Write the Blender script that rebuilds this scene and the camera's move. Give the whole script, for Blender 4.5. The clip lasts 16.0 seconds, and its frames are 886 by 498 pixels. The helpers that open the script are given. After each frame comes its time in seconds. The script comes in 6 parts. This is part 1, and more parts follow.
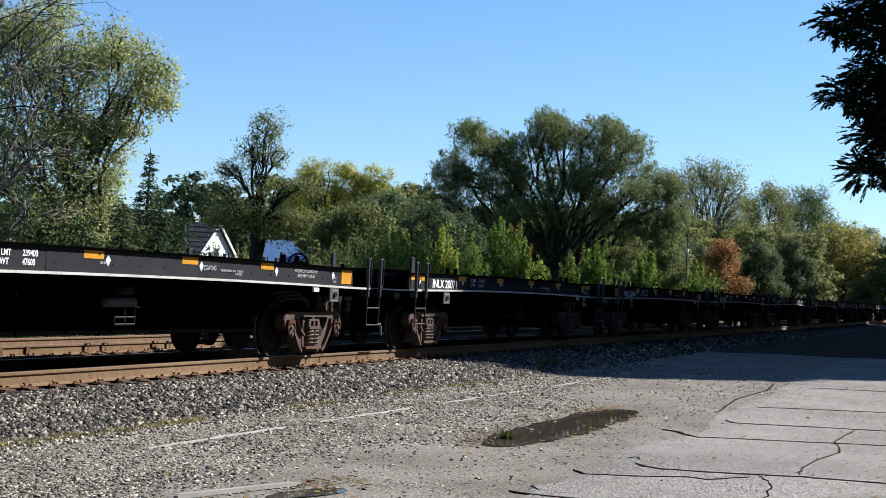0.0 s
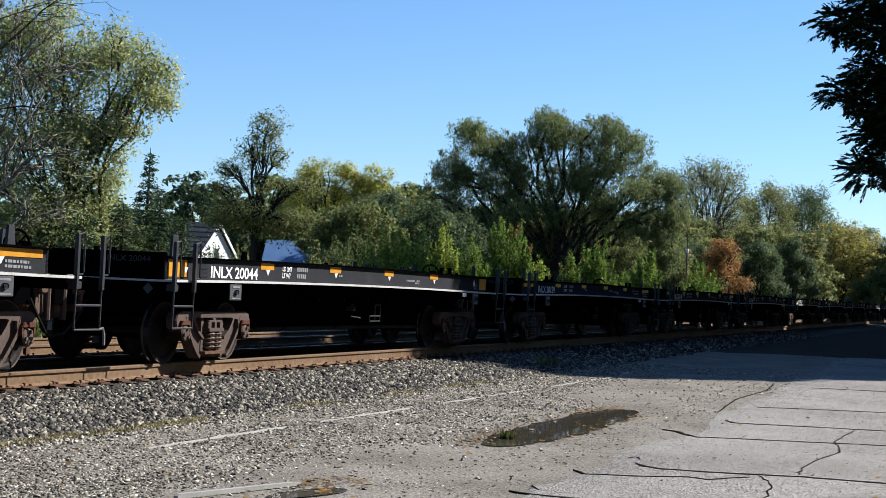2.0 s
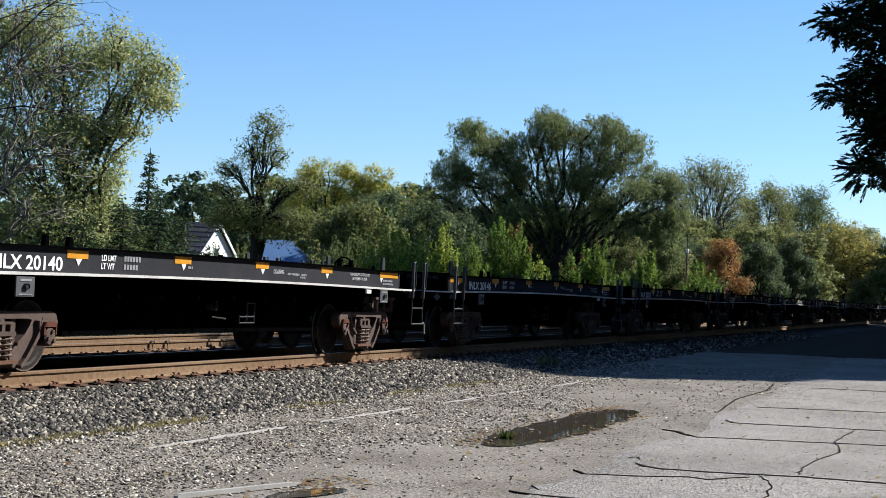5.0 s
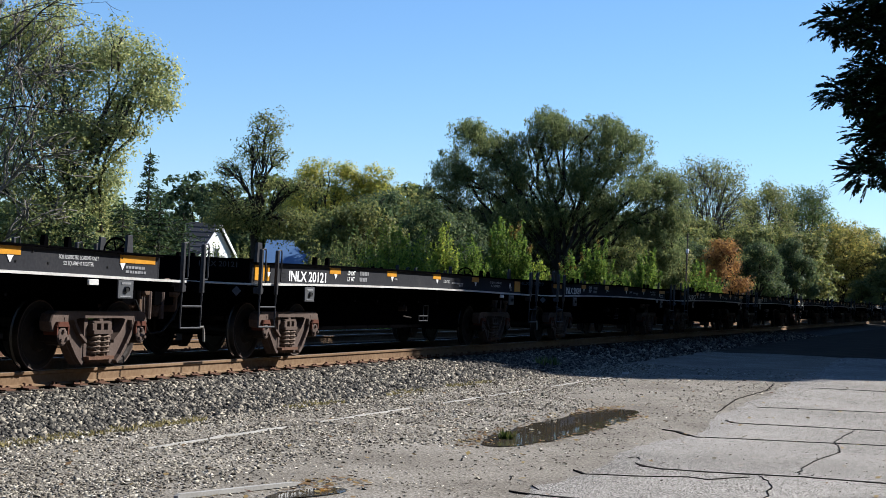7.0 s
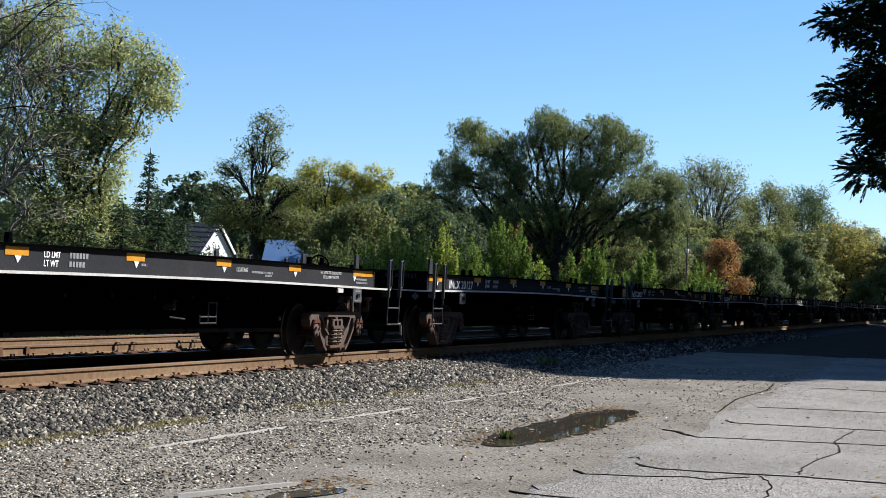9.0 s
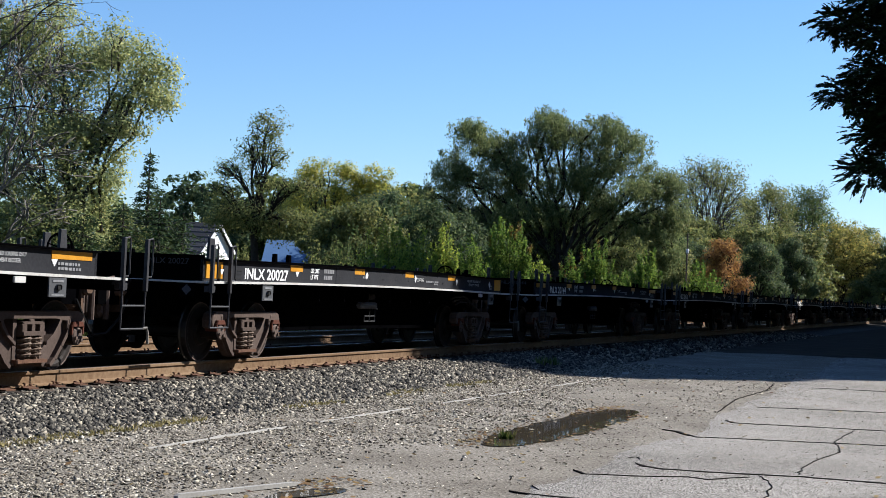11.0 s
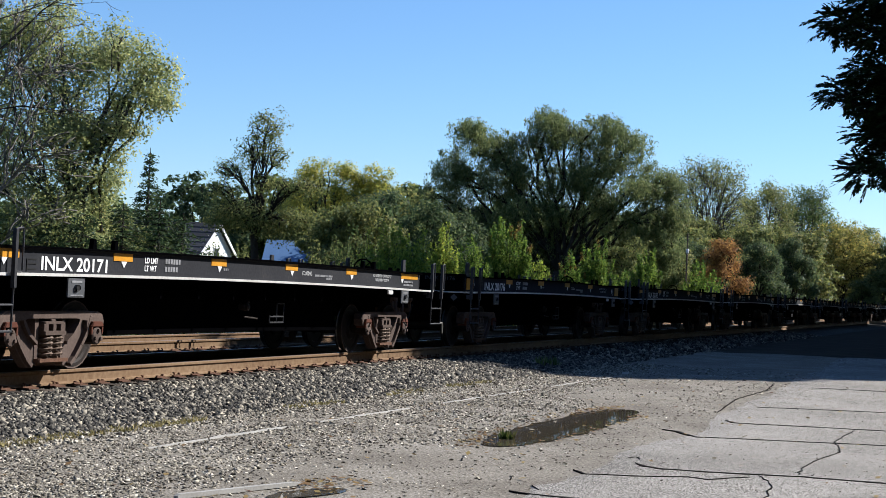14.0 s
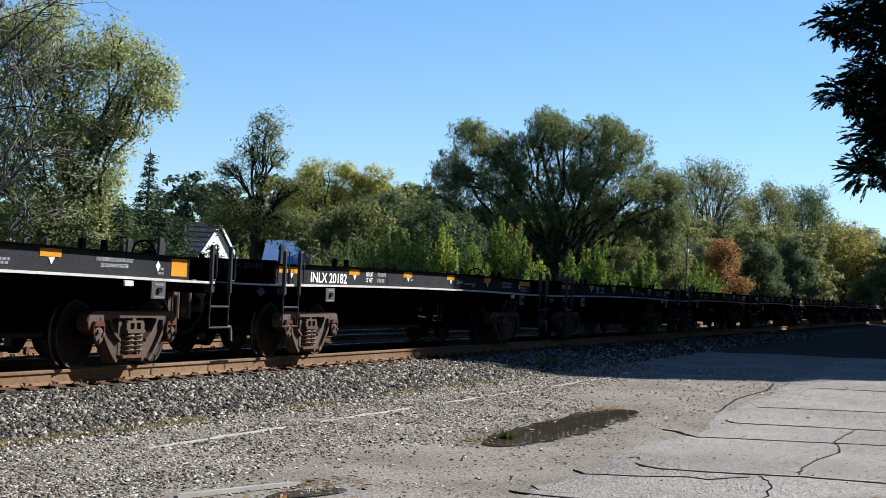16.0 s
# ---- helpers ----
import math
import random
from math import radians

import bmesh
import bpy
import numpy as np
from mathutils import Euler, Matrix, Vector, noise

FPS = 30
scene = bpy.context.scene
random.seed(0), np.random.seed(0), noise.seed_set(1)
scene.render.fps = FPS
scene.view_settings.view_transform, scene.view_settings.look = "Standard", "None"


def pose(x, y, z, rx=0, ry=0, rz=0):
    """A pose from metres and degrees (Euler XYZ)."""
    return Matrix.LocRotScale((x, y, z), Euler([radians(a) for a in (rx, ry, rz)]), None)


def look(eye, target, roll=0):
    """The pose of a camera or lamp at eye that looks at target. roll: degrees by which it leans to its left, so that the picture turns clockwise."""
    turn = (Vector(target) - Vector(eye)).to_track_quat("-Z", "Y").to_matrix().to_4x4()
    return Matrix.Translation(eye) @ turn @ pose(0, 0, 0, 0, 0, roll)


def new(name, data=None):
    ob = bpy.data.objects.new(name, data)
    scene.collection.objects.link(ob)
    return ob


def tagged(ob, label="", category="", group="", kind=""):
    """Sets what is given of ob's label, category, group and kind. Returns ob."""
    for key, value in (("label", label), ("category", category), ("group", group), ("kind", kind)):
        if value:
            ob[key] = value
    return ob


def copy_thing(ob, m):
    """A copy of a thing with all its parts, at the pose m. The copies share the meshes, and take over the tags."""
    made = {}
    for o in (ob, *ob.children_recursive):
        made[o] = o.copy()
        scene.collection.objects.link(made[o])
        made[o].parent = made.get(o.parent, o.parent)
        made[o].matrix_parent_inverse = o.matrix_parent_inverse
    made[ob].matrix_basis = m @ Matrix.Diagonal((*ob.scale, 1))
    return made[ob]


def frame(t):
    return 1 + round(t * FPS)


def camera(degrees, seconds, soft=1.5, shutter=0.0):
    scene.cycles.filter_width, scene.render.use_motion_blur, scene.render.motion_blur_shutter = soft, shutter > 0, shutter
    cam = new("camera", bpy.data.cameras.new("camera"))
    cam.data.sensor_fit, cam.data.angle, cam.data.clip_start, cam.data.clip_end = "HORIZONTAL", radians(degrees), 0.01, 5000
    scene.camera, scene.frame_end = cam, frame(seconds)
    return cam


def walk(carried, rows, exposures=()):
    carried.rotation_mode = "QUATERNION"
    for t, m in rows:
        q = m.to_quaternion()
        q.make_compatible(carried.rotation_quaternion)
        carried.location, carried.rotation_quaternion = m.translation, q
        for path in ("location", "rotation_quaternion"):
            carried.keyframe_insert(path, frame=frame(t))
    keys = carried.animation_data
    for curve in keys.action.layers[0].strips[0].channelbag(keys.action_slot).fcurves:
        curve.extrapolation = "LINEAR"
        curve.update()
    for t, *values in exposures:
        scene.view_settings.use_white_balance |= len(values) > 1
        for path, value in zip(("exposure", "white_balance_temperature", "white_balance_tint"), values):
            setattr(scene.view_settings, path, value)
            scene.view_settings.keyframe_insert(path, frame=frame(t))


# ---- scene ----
# ---------------------------------------------------------------- camera
EYE = (0.0, 0.0, 1.58)
YAW, PITCH = 1.2235, 0.0254
cam = camera(31.896, 16.0, soft=0.85)
AIM = (math.sin(YAW), math.cos(YAW), EYE[2] + math.tan(PITCH))
walk(cam, [(0.0, look(EYE, AIM, 2.573)), (16.0, look(EYE, AIM, 2.573))], [(0.0, 1.4, 5600, 9), (16.0, 1.4, 5600, 9)])

# ---------------------------------------------------------------- daylight
TO_SUN = Vector((1.0, -1.0, 0.0)).normalized()
SUN_UP = radians(38)
TO_SUN = Vector((TO_SUN.x * math.cos(SUN_UP), TO_SUN.y * math.cos(SUN_UP), math.sin(SUN_UP)))
world = bpy.data.worlds.new("daylight")
scene.world = world
world.use_nodes = True
wn, wl = world.node_tree.nodes, world.node_tree.links
sky = wn.new("ShaderNodeTexSky")
sky.sky_type, sky.sun_disc = "NISHITA", False
sky.sun_elevation, sky.sun_rotation = SUN_UP, math.atan2(TO_SUN.x, TO_SUN.y)
sky.air_density, sky.dust_density, sky.ozone_density = 1.0, 0.0, 5.5
wn["Background"].inputs["Strength"].default_value = 0.051
wl.new(sky.outputs[0], wn["Background"].inputs["Color"])
lamp = bpy.data.lights.new("sun", "SUN")
lamp.energy, lamp.angle, lamp.color = 4.9, radians(0.53), (1.0, 0.89, 0.745)
sun = new("sun", lamp)
sun.matrix_world = look((0, 0, 0), -TO_SUN)


# ---------------------------------------------------------------- materials
def material(name, stops, scale=4.0, fine=40.0, rough=0.8, metal=0.0, bump=0.2, depth=0.01, island=0.0, spec=0.15, rand=0.0, coords="Object", coarse=0.5):
    """Colours blended by coarse and fine noise; island or rand: share of chance by leaf or by object."""
    m = bpy.data.materials.new(name)
    m.use_nodes = True
    n, l = m.node_tree.nodes, m.node_tree.links
    p = n["Principled BSDF"]
    tc = n.new("ShaderNodeTexCoord")
    a, b = n.new("ShaderNodeTexNoise"), n.new("ShaderNodeTexNoise")
    a.inputs["Scale"].default_value, b.inputs["Scale"].default_value = scale, fine
    a.inputs["Detail"].default_value, b.inputs["Detail"].default_value = 5, 4
    for x in (a, b):
        l.new(tc.outputs[coords], x.inputs["Vector"])
    mix = n.new("ShaderNodeMath")
    mix.operation = "MULTIPLY_ADD"
    mix.inputs[1].default_value = coarse
    half = n.new("ShaderNodeMath")
    half.operation = "MULTIPLY"
    half.inputs[1].default_value = 1 - coarse
    l.new(b.outputs["Fac"], half.inputs[0])
    l.new(a.outputs["Fac"], mix.inputs[0])
    l.new(half.outputs[0], mix.inputs[2])
    value = mix.outputs[0]
    if island or rand:
        if island:
            src = n.new("ShaderNodeNewGeometry").outputs["Random Per Island"]
        else:
            src = n.new("ShaderNodeObjectInfo").outputs["Random"]
        blend = n.new("ShaderNodeMix")
        blend.inputs["Factor"].default_value = island or rand
        l.new(value, blend.inputs["A"])
        l.new(src, blend.inputs["B"])
        value = blend.outputs["Result"]
    ramp = n.new("ShaderNodeValToRGB")
    ramp.color_ramp.interpolation = "LINEAR"
    while len(ramp.color_ramp.elements) < len(stops):
        ramp.color_ramp.elements.new(0.5)
    for e, (pos, col) in zip(ramp.color_ramp.elements, stops):
        e.position, e.color = pos, (*col, 1)
    l.new(value, ramp.inputs["Fac"])
    l.new(ramp.outputs["Color"], p.inputs["Base Color"])
    p.inputs["Roughness"].default_value, p.inputs["Metallic"].default_value = rough, metal
    p.inputs["Specular IOR Level"].default_value = spec
    if bump:
        bp = n.new("ShaderNodeBump")
        bp.inputs["Strength"].default_value, bp.inputs["Distance"].default_value = bump, depth
        l.new(value if not (island or rand) else mix.outputs[0], bp.inputs["Height"])
        l.new(bp.outputs["Normal"], p.inputs["Normal"])
    return m


def leafy(name, stops, through_light=0.5, island=0.75, rough=0.55):
    m = material(name, stops, 0.35, 3.0, rough, 0, 0, island=island, spec=0.08)
    n, l = m.node_tree.nodes, m.node_tree.links
    p, ramp = n["Principled BSDF"], next(x for x in n if x.type == "VALTORGB")
    tr, mx = n.new("ShaderNodeBsdfTranslucent"), n.new("ShaderNodeMixShader")
    l.new(ramp.outputs["Color"], tr.inputs["Color"])
    mx.inputs[0].default_value = through_light
    l.new(p.outputs[0], mx.inputs[1])
    l.new(tr.outputs[0], mx.inputs[2])
    l.new(mx.outputs[0], n["Material Output"].inputs["Surface"])
    return m


# Black paint taken darker still: underbody shade is put into the colour
SHADE_BLACK = material("black_paint", [(0.3, (0.000945, 0.000945, 0.001102)), (0.6, (0.001575, 0.001575, 0.00189)), (0.8, (0.002835, 0.00252, 0.002363))], 1.3, 30, 1.0, 0, 0.1, 0.004, spec=0.0)
SILL_PAINT = material("dusty_dark_paint", [(0.3, (0.01285, 0.01331, 0.01561)), (0.55, (0.02065, 0.02111, 0.02387)), (0.75, (0.03443, 0.03213, 0.03029))], 1.6, 26, 0.85, 0, 0.12, 0.004, spec=0.06)
STEP_PAINT = material("worn_black_paint", [(0.3, (0.0162, 0.0162, 0.01836)), (0.6, (0.0324, 0.0324, 0.0351)), (0.8, (0.054, 0.0486, 0.0432))], 4, 40, 0.5, 0, 0.1, 0.003)
WHITE_PAINT = material("soiled_white_paint", [(0.3, (0.2268, 0.2052, 0.1782)), (0.5, (0.378, 0.3672, 0.3456)), (0.7, (0.432, 0.432, 0.4212))], 2.5, 30, 0.6, 0, 0.1, 0.002)
LETTER_WHITE = material("lettering_white", [(0.3, (0.4666, 0.4666, 0.451)), (0.6, (0.6221, 0.6221, 0.6143))], 6, 60, 0.6, 0, 0)
FADED_WHITE = material("faded_lettering", [(0.3, (0.0864, 0.0864, 0.09075)), (0.6, (0.1944, 0.1944, 0.1988))], 6, 60, 0.6, 0, 0)
STENCIL_WHITE = material("stencil_white", [(0.3, (0.2, 0.2, 0.2)), (0.6, (0.36, 0.36, 0.355))], 6, 60, 0.6, 0, 0)
YELLOW = material("reflector_yellow", [(0.3, (0.3348, 0.1458, 0.0108)), (0.6, (0.432, 0.2052, 0.0162)), (0.8, (0.378, 0.162, 0.0108))], 5, 50, 0.4, 0, 0)
BRIGHT_YELLOW = material("fresh_reflector_yellow", [(0.3, (0.6, 0.36, 0.012)), (0.6, (0.68, 0.43, 0.015))], 5, 50, 0.35, 0, 0)
TAG_GREY = material("placard_grey", [(0.3, (0.042, 0.043, 0.046)), (0.6, (0.062, 0.064, 0.068))], 6, 60, 0.55, 0, 0.05)
CAST = material("cast_steel_dust", [(0.25, (0.03375, 0.02227, 0.01688)), (0.5, (0.0675, 0.04759, 0.03847)), (0.75, (0.1114, 0.081, 0.06615))], 3.5, 34, 0.8, 0.1, 0.35, 0.006, rand=0.12)
RUST_LIGHT = material("rust_casting", [(0.25, (0.0405, 0.02349, 0.01458)), (0.5, (0.07695, 0.04658, 0.02916)), (0.75, (0.1134, 0.0729, 0.0486))], 3.5, 34, 0.8, 0.1, 0.35, 0.006, rand=0.12)
# Cast steel darkened in colour for the shade behind frames and sills
SHADE_CAST = material("dark_cast_steel", [(0.25, (0.00891, 0.007128, 0.00594)), (0.5, (0.0193, 0.01485, 0.01247)), (0.75, (0.03564, 0.02673, 0.02079))], 3.5, 34, 0.75, 0.2, 0.3, 0.006)
SPRING = material("spring_steel_rusty", [(0.25, (0.055, 0.033, 0.022)), (0.5, (0.105, 0.074, 0.055)), (0.75, (0.16, 0.126, 0.1))], 9, 60, 0.7, 0.2, 0.2, 0.003)
ADAPTER = material("red_oxide", [(0.25, (0.03888, 0.01069, 0.005832)), (0.5, (0.0661, 0.01944, 0.00972)), (0.75, (0.07777, 0.03305, 0.01944))], 7, 50, 0.75, 0, 0.2, 0.003)
# Wheel steel and dusty plate, darkened to carry the car's shade in colour
SHADE_WHEEL = material("wheel_steel", [(0.25, (0.005195, 0.004253, 0.00378)), (0.5, (0.01182, 0.00945, 0.00803)), (0.75, (0.02363, 0.01843, 0.01418))], 4, 40, 0.6, 0.4, 0.2, 0.004)
SHADE_PLATE = material("dusty_wheel_plate", [(0.25, (0.006, 0.0045, 0.0036)), (0.5, (0.013, 0.0095, 0.0078)), (0.75, (0.026, 0.019, 0.0155))], 3.5, 34, 0.7, 0.2, 0.3, 0.005)
TREAD = material("polished_tread", [(0.3, (0.0405, 0.03564, 0.0324)), (0.7, (0.06804, 0.06156, 0.05508))], 6, 50, 0.35, 0.9, 0.05)
# Faded end lettering with the end wall's shadow put into its colour
SHADE_END_TEXT = material("dulled_lettering", [(0.3, (0.01188, 0.01188, 0.01336)), (0.6, (0.02673, 0.02673, 0.0297))], 6, 60, 0.7, 0, 0)
HOSE = material("rubber_hose", [(0.3, (0.00324, 0.00324, 0.00324)), (0.7, (0.00864, 0.00864, 0.00864))], 6, 50, 0.7, 0, 0)
PALE = material("pale_worn_steel", [(0.3, (0.12, 0.112, 0.095)), (0.7, (0.18, 0.17, 0.15))], 6, 50, 0.6, 0, 0)

RAIL_RUST = material("rail_rust", [(0.34, (0.0918, 0.0513, 0.02592)), (0.47, (0.1269, 0.0783, 0.04158)), (0.56, (0.1512, 0.0972, 0.054)), (0.68, (0.1836, 0.1269, 0.0756))], 0.5, 16, 0.85, 0, 0.2, 0.003)
RAIL_TOP = material("rail_head_steel", [(0.3, (0.1944, 0.158, 0.1336)), (0.7, (0.3341, 0.2855, 0.2551))], 3, 40, 0.4, 0.7, 0.05)
IRON = material("rusty_iron", [(0.25, (0.042, 0.02, 0.012)), (0.5, (0.085, 0.043, 0.026)), (0.75, (0.135, 0.075, 0.047))], 9, 60, 0.85, 0, 0.2, 0.003)
TIE_WOOD = material("creosoted_wood", [(0.25, (0.01512, 0.01134, 0.009075)), (0.5, (0.03402, 0.02494, 0.0189)), (0.75, (0.06426, 0.04914, 0.0378))], 3, 45, 0.9, 0, 0.4, 0.008, rand=0.25)
STONE = material("ballast_stone", [(0, (0.009, 0.0086, 0.0082)), (0.3, (0.031, 0.0285, 0.0252)), (0.55, (0.076, 0.069, 0.0575)), (0.78, (0.148, 0.132, 0.107)), (0.92, (0.285, 0.25, 0.195)), (1.0, (0.44, 0.385, 0.295))], 2.0, 45, 0.9, 0, 0.4, 0.008, island=0.92)
# Bed toned near black: shade in the gaps between stones, put in as colour
GAP_DARK_BED = material("ballast_bed", [(0.36, (0.00648, 0.00648, 0.00648)), (0.5, (0.0189, 0.01782, 0.01728)), (0.64, (0.0486, 0.04644, 0.04428))], 1.5, 22, 0.95, 0, 0.8, 0.04)
GRIT = material("gravel_chips", [(0, (0.027, 0.02376, 0.01944)), (0.25, (0.0837, 0.0729, 0.05616)), (0.55, (0.1674, 0.1485, 0.1151)), (0.82, (0.2862, 0.2565, 0.2025)), (1.0, (0.4752, 0.4374, 0.3618))], 1.2, 40, 0.9, 0, 0.2, 0.004, island=0.93)
DIRT = material("gravelly_dirt", [(0.36, (0.058, 0.0485, 0.037)), (0.46, (0.112, 0.097, 0.077)), (0.54, (0.15, 0.133, 0.109)), (0.64, (0.245, 0.224, 0.192))], 0.8, 45, 0.95, 0, 0.7, 0.012, coarse=0.3)
ASPHALT = material("worn_asphalt", [(0.42, (0.046, 0.041, 0.036)), (0.47, (0.107, 0.0975, 0.0855)), (0.52, (0.177, 0.163, 0.144)), (0.57, (0.345, 0.324, 0.294))], 0.5, 75, 0.9, 0, 0.6, 0.004, spec=0.05, coarse=0.13)
# Near-black tone: deep tree shade is put into the ground's colour
SHADE_GROUND = material("leafy_earth", [(0.35, (0.012, 0.0095, 0.007)), (0.5, (0.026, 0.021, 0.0155)), (0.65, (0.05, 0.04, 0.028))], 0.7, 20, 0.95, 0, 0.6, 0.02, spec=0.03)
CRACK = material("crack_filling", [(0.3, (0.0054, 0.00486, 0.00432)), (0.7, (0.0135, 0.01188, 0.0108))], 3, 40, 0.95, 0, 0.3, spec=0.02)
GRASS_GROUND = material("rough_grass_ground", [(0.3, (0.027, 0.0324, 0.0108)), (0.5, (0.0486, 0.054, 0.0189)), (0.7, (0.0918, 0.081, 0.0378))], 0.25, 8, 0.95, 0, 0.6, 0.05)
CONCRETE = material("weathered_concrete", [(0.3, (0.2156, 0.2054, 0.1848)), (0.6, (0.308, 0.2977, 0.2773))], 3, 40, 0.9, 0, 0.3, 0.004)
BOARD = material("bleached_board", [(0.3, (0.1782, 0.1674, 0.1512)), (0.6, (0.2808, 0.27, 0.2484))], 3, 40, 0.85, 0, 0.3, 0.004)
BARK = material("bark", [(0.3, (0.01323, 0.01058, 0.008317)), (0.5, (0.02835, 0.02344, 0.0189)), (0.7, (0.04914, 0.04347, 0.0378))], 3, 18, 0.95, 0, 0.6, 0.03)
PALE_BARK = material("pale_bark", [(0.3, (0.075, 0.068, 0.06)), (0.5, (0.13, 0.12, 0.105)), (0.7, (0.2, 0.185, 0.165))], 3, 18, 0.95, 0, 0.5, 0.02)
GREY_BARK = material("grey_bark", [(0.3, (0.02916, 0.02592, 0.02268)), (0.5, (0.05184, 0.04698, 0.04212)), (0.7, (0.08422, 0.07777, 0.07128))], 3, 18, 0.95, 0, 0.5, 0.02)

LEAF_YELLOWGREEN = leafy("leaf_yellowgreen", [(0.1, (0.14, 0.175, 0.08)), (0.4, (0.26, 0.295, 0.125)), (0.7, (0.38, 0.39, 0.16)), (0.95, (0.52, 0.47, 0.2))], 0.55)
LEAF_GREEN = leafy("leaf_green", [(0.1, (0.044, 0.073, 0.026)), (0.5, (0.094, 0.134, 0.042)), (0.9, (0.2, 0.217, 0.064))], 0.5)
LEAF_SHRUB = leafy("leaf_shrub", [(0.1, (0.04, 0.08, 0.014)), (0.5, (0.1, 0.165, 0.027)), (0.9, (0.23, 0.285, 0.048))], 0.5)
LEAF_WILLOW = leafy("leaf_willow", [(0.1, (0.066, 0.098, 0.037)), (0.5, (0.13, 0.163, 0.064)), (0.9, (0.26, 0.27, 0.106))])
LEAF_BRIGHT = leafy("leaf_bright", [(0.1, (0.105, 0.16, 0.024)), (0.5, (0.215, 0.28, 0.04)), (0.9, (0.4, 0.41, 0.062))], 0.5)
LEAF_DARK = leafy("leaf_dark", [(0.1, (0.032, 0.056, 0.028)), (0.5, (0.07, 0.102, 0.046)), (0.9, (0.13, 0.153, 0.06))])
LEAF_CONIFER = leafy("needle_green", [(0.1, (0.018, 0.036, 0.018)), (0.5, (0.04, 0.07, 0.028)), (0.9, (0.095, 0.12, 0.04))], 0.2)
LEAF_YELLOW = leafy("leaf_yellow", [(0.1, (0.16, 0.19, 0.05)), (0.5, (0.31, 0.315, 0.065)), (0.9, (0.52, 0.44, 0.075))], 0.55)
LEAF_AUTUMN = leafy("leaf_autumn_olive", [(0.1, (0.1, 0.115, 0.035)), (0.5, (0.225, 0.225, 0.06)), (0.9, (0.4, 0.32, 0.085))], 0.55)
LEAF_OLIVE = leafy("leaf_olive", [(0.1, (0.065, 0.09, 0.032)), (0.5, (0.14, 0.16, 0.053)), (0.9, (0.28, 0.265, 0.088))], 0.48)
LEAF_ORANGE = leafy("leaf_orange", [(0.1, (0.14, 0.075, 0.035)), (0.5, (0.27, 0.145, 0.05)), (0.9, (0.4, 0.235, 0.07))])
LEAF_RED = leafy("leaf_red_tip", [(0.1, (0.1254, 0.0591, 0.01853)), (0.9, (0.188, 0.1688, 0.03707))])
# Leaves seen from their unlit side: that shade is put into the colour
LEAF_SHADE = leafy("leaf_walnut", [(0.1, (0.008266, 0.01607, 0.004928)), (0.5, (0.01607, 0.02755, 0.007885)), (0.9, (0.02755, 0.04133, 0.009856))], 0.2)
LITTER = leafy("dry_leaf", [(0.1, (0.07056, 0.03728, 0.0194)), (0.5, (0.1499, 0.09324, 0.03878)), (0.9, (0.2204, 0.1678, 0.06463))], 0.15)
DRY_GRASS = leafy("dry_grass_blade", [(0.1, (0.11, 0.1, 0.04)), (0.5, (0.2, 0.175, 0.075)), (0.9, (0.31, 0.25, 0.12))], 0.3)
GRASS = leafy("grass_blade", [(0.1, (0.0328, 0.05248, 0.01188)), (0.5, (0.0656, 0.08528, 0.0198)), (0.9, (0.1312, 0.1181, 0.04752))], 0.3)
SIDING = material("white_siding", [(0.3, (0.5962, 0.5962, 0.5962)), (0.7, (0.679, 0.679, 0.6707))], 0.8, 12, 0.6, 0, 0.05)
SHINGLE = material("dark_shingle", [(0.3, (0.026, 0.026, 0.03)), (0.6, (0.045, 0.045, 0.052))], 1, 14, 0.85, 0, 0.3, rand=0.3)
BLUE_ROOF = material("blue_metal_roof", [(0.3, (0.0486, 0.0891, 0.1782)), (0.7, (0.081, 0.1377, 0.243))], 0.4, 8, 0.45, 0.0, 0.05)
GLASS_DARK = material("window_glass", [(0.3, (0.01656, 0.0207, 0.02484)), (0.7, (0.03312, 0.03726, 0.0414))], 1, 4, 0.1, 0, 0)
BOX_GREY = material("galvanised_grey", [(0.3, (0.216, 0.2268, 0.2376)), (0.7, (0.297, 0.3078, 0.324))], 3, 20, 0.5, 0.3, 0.05)
POLE_WOOD = material("pole_wood", [(0.3, (0.0648, 0.0486, 0.0378)), (0.7, (0.1188, 0.0972, 0.081))], 2, 20, 0.9, 0, 0.3)

WATER = bpy.data.materials.new("puddle_water")
WATER.use_nodes = True
wp = WATER.node_tree.nodes["Principled BSDF"]
wp.inputs["Base Color"].default_value = (0.045, 0.038, 0.027, 1)
wp.inputs["Roughness"].default_value, wp.inputs["IOR"].default_value = 0.03, 1.33


# ---------------------------------------------------------------- mesh helpers
def fill(name, verts, faces, mat, mats=None, index=None, smooth=False):
    me = bpy.data.meshes.new(name)
    me.from_pydata([tuple(v) for v in verts], [], [tuple(f) for f in faces])
    for m in ([mat] if mats is None else mats):
        me.materials.append(m)
    if index is not None:
        me.polygons.foreach_set("material_index", index)
    if smooth:
        me.polygons.foreach_set("use_smooth", [True] * len(me.polygons))
    me.update()
    return me


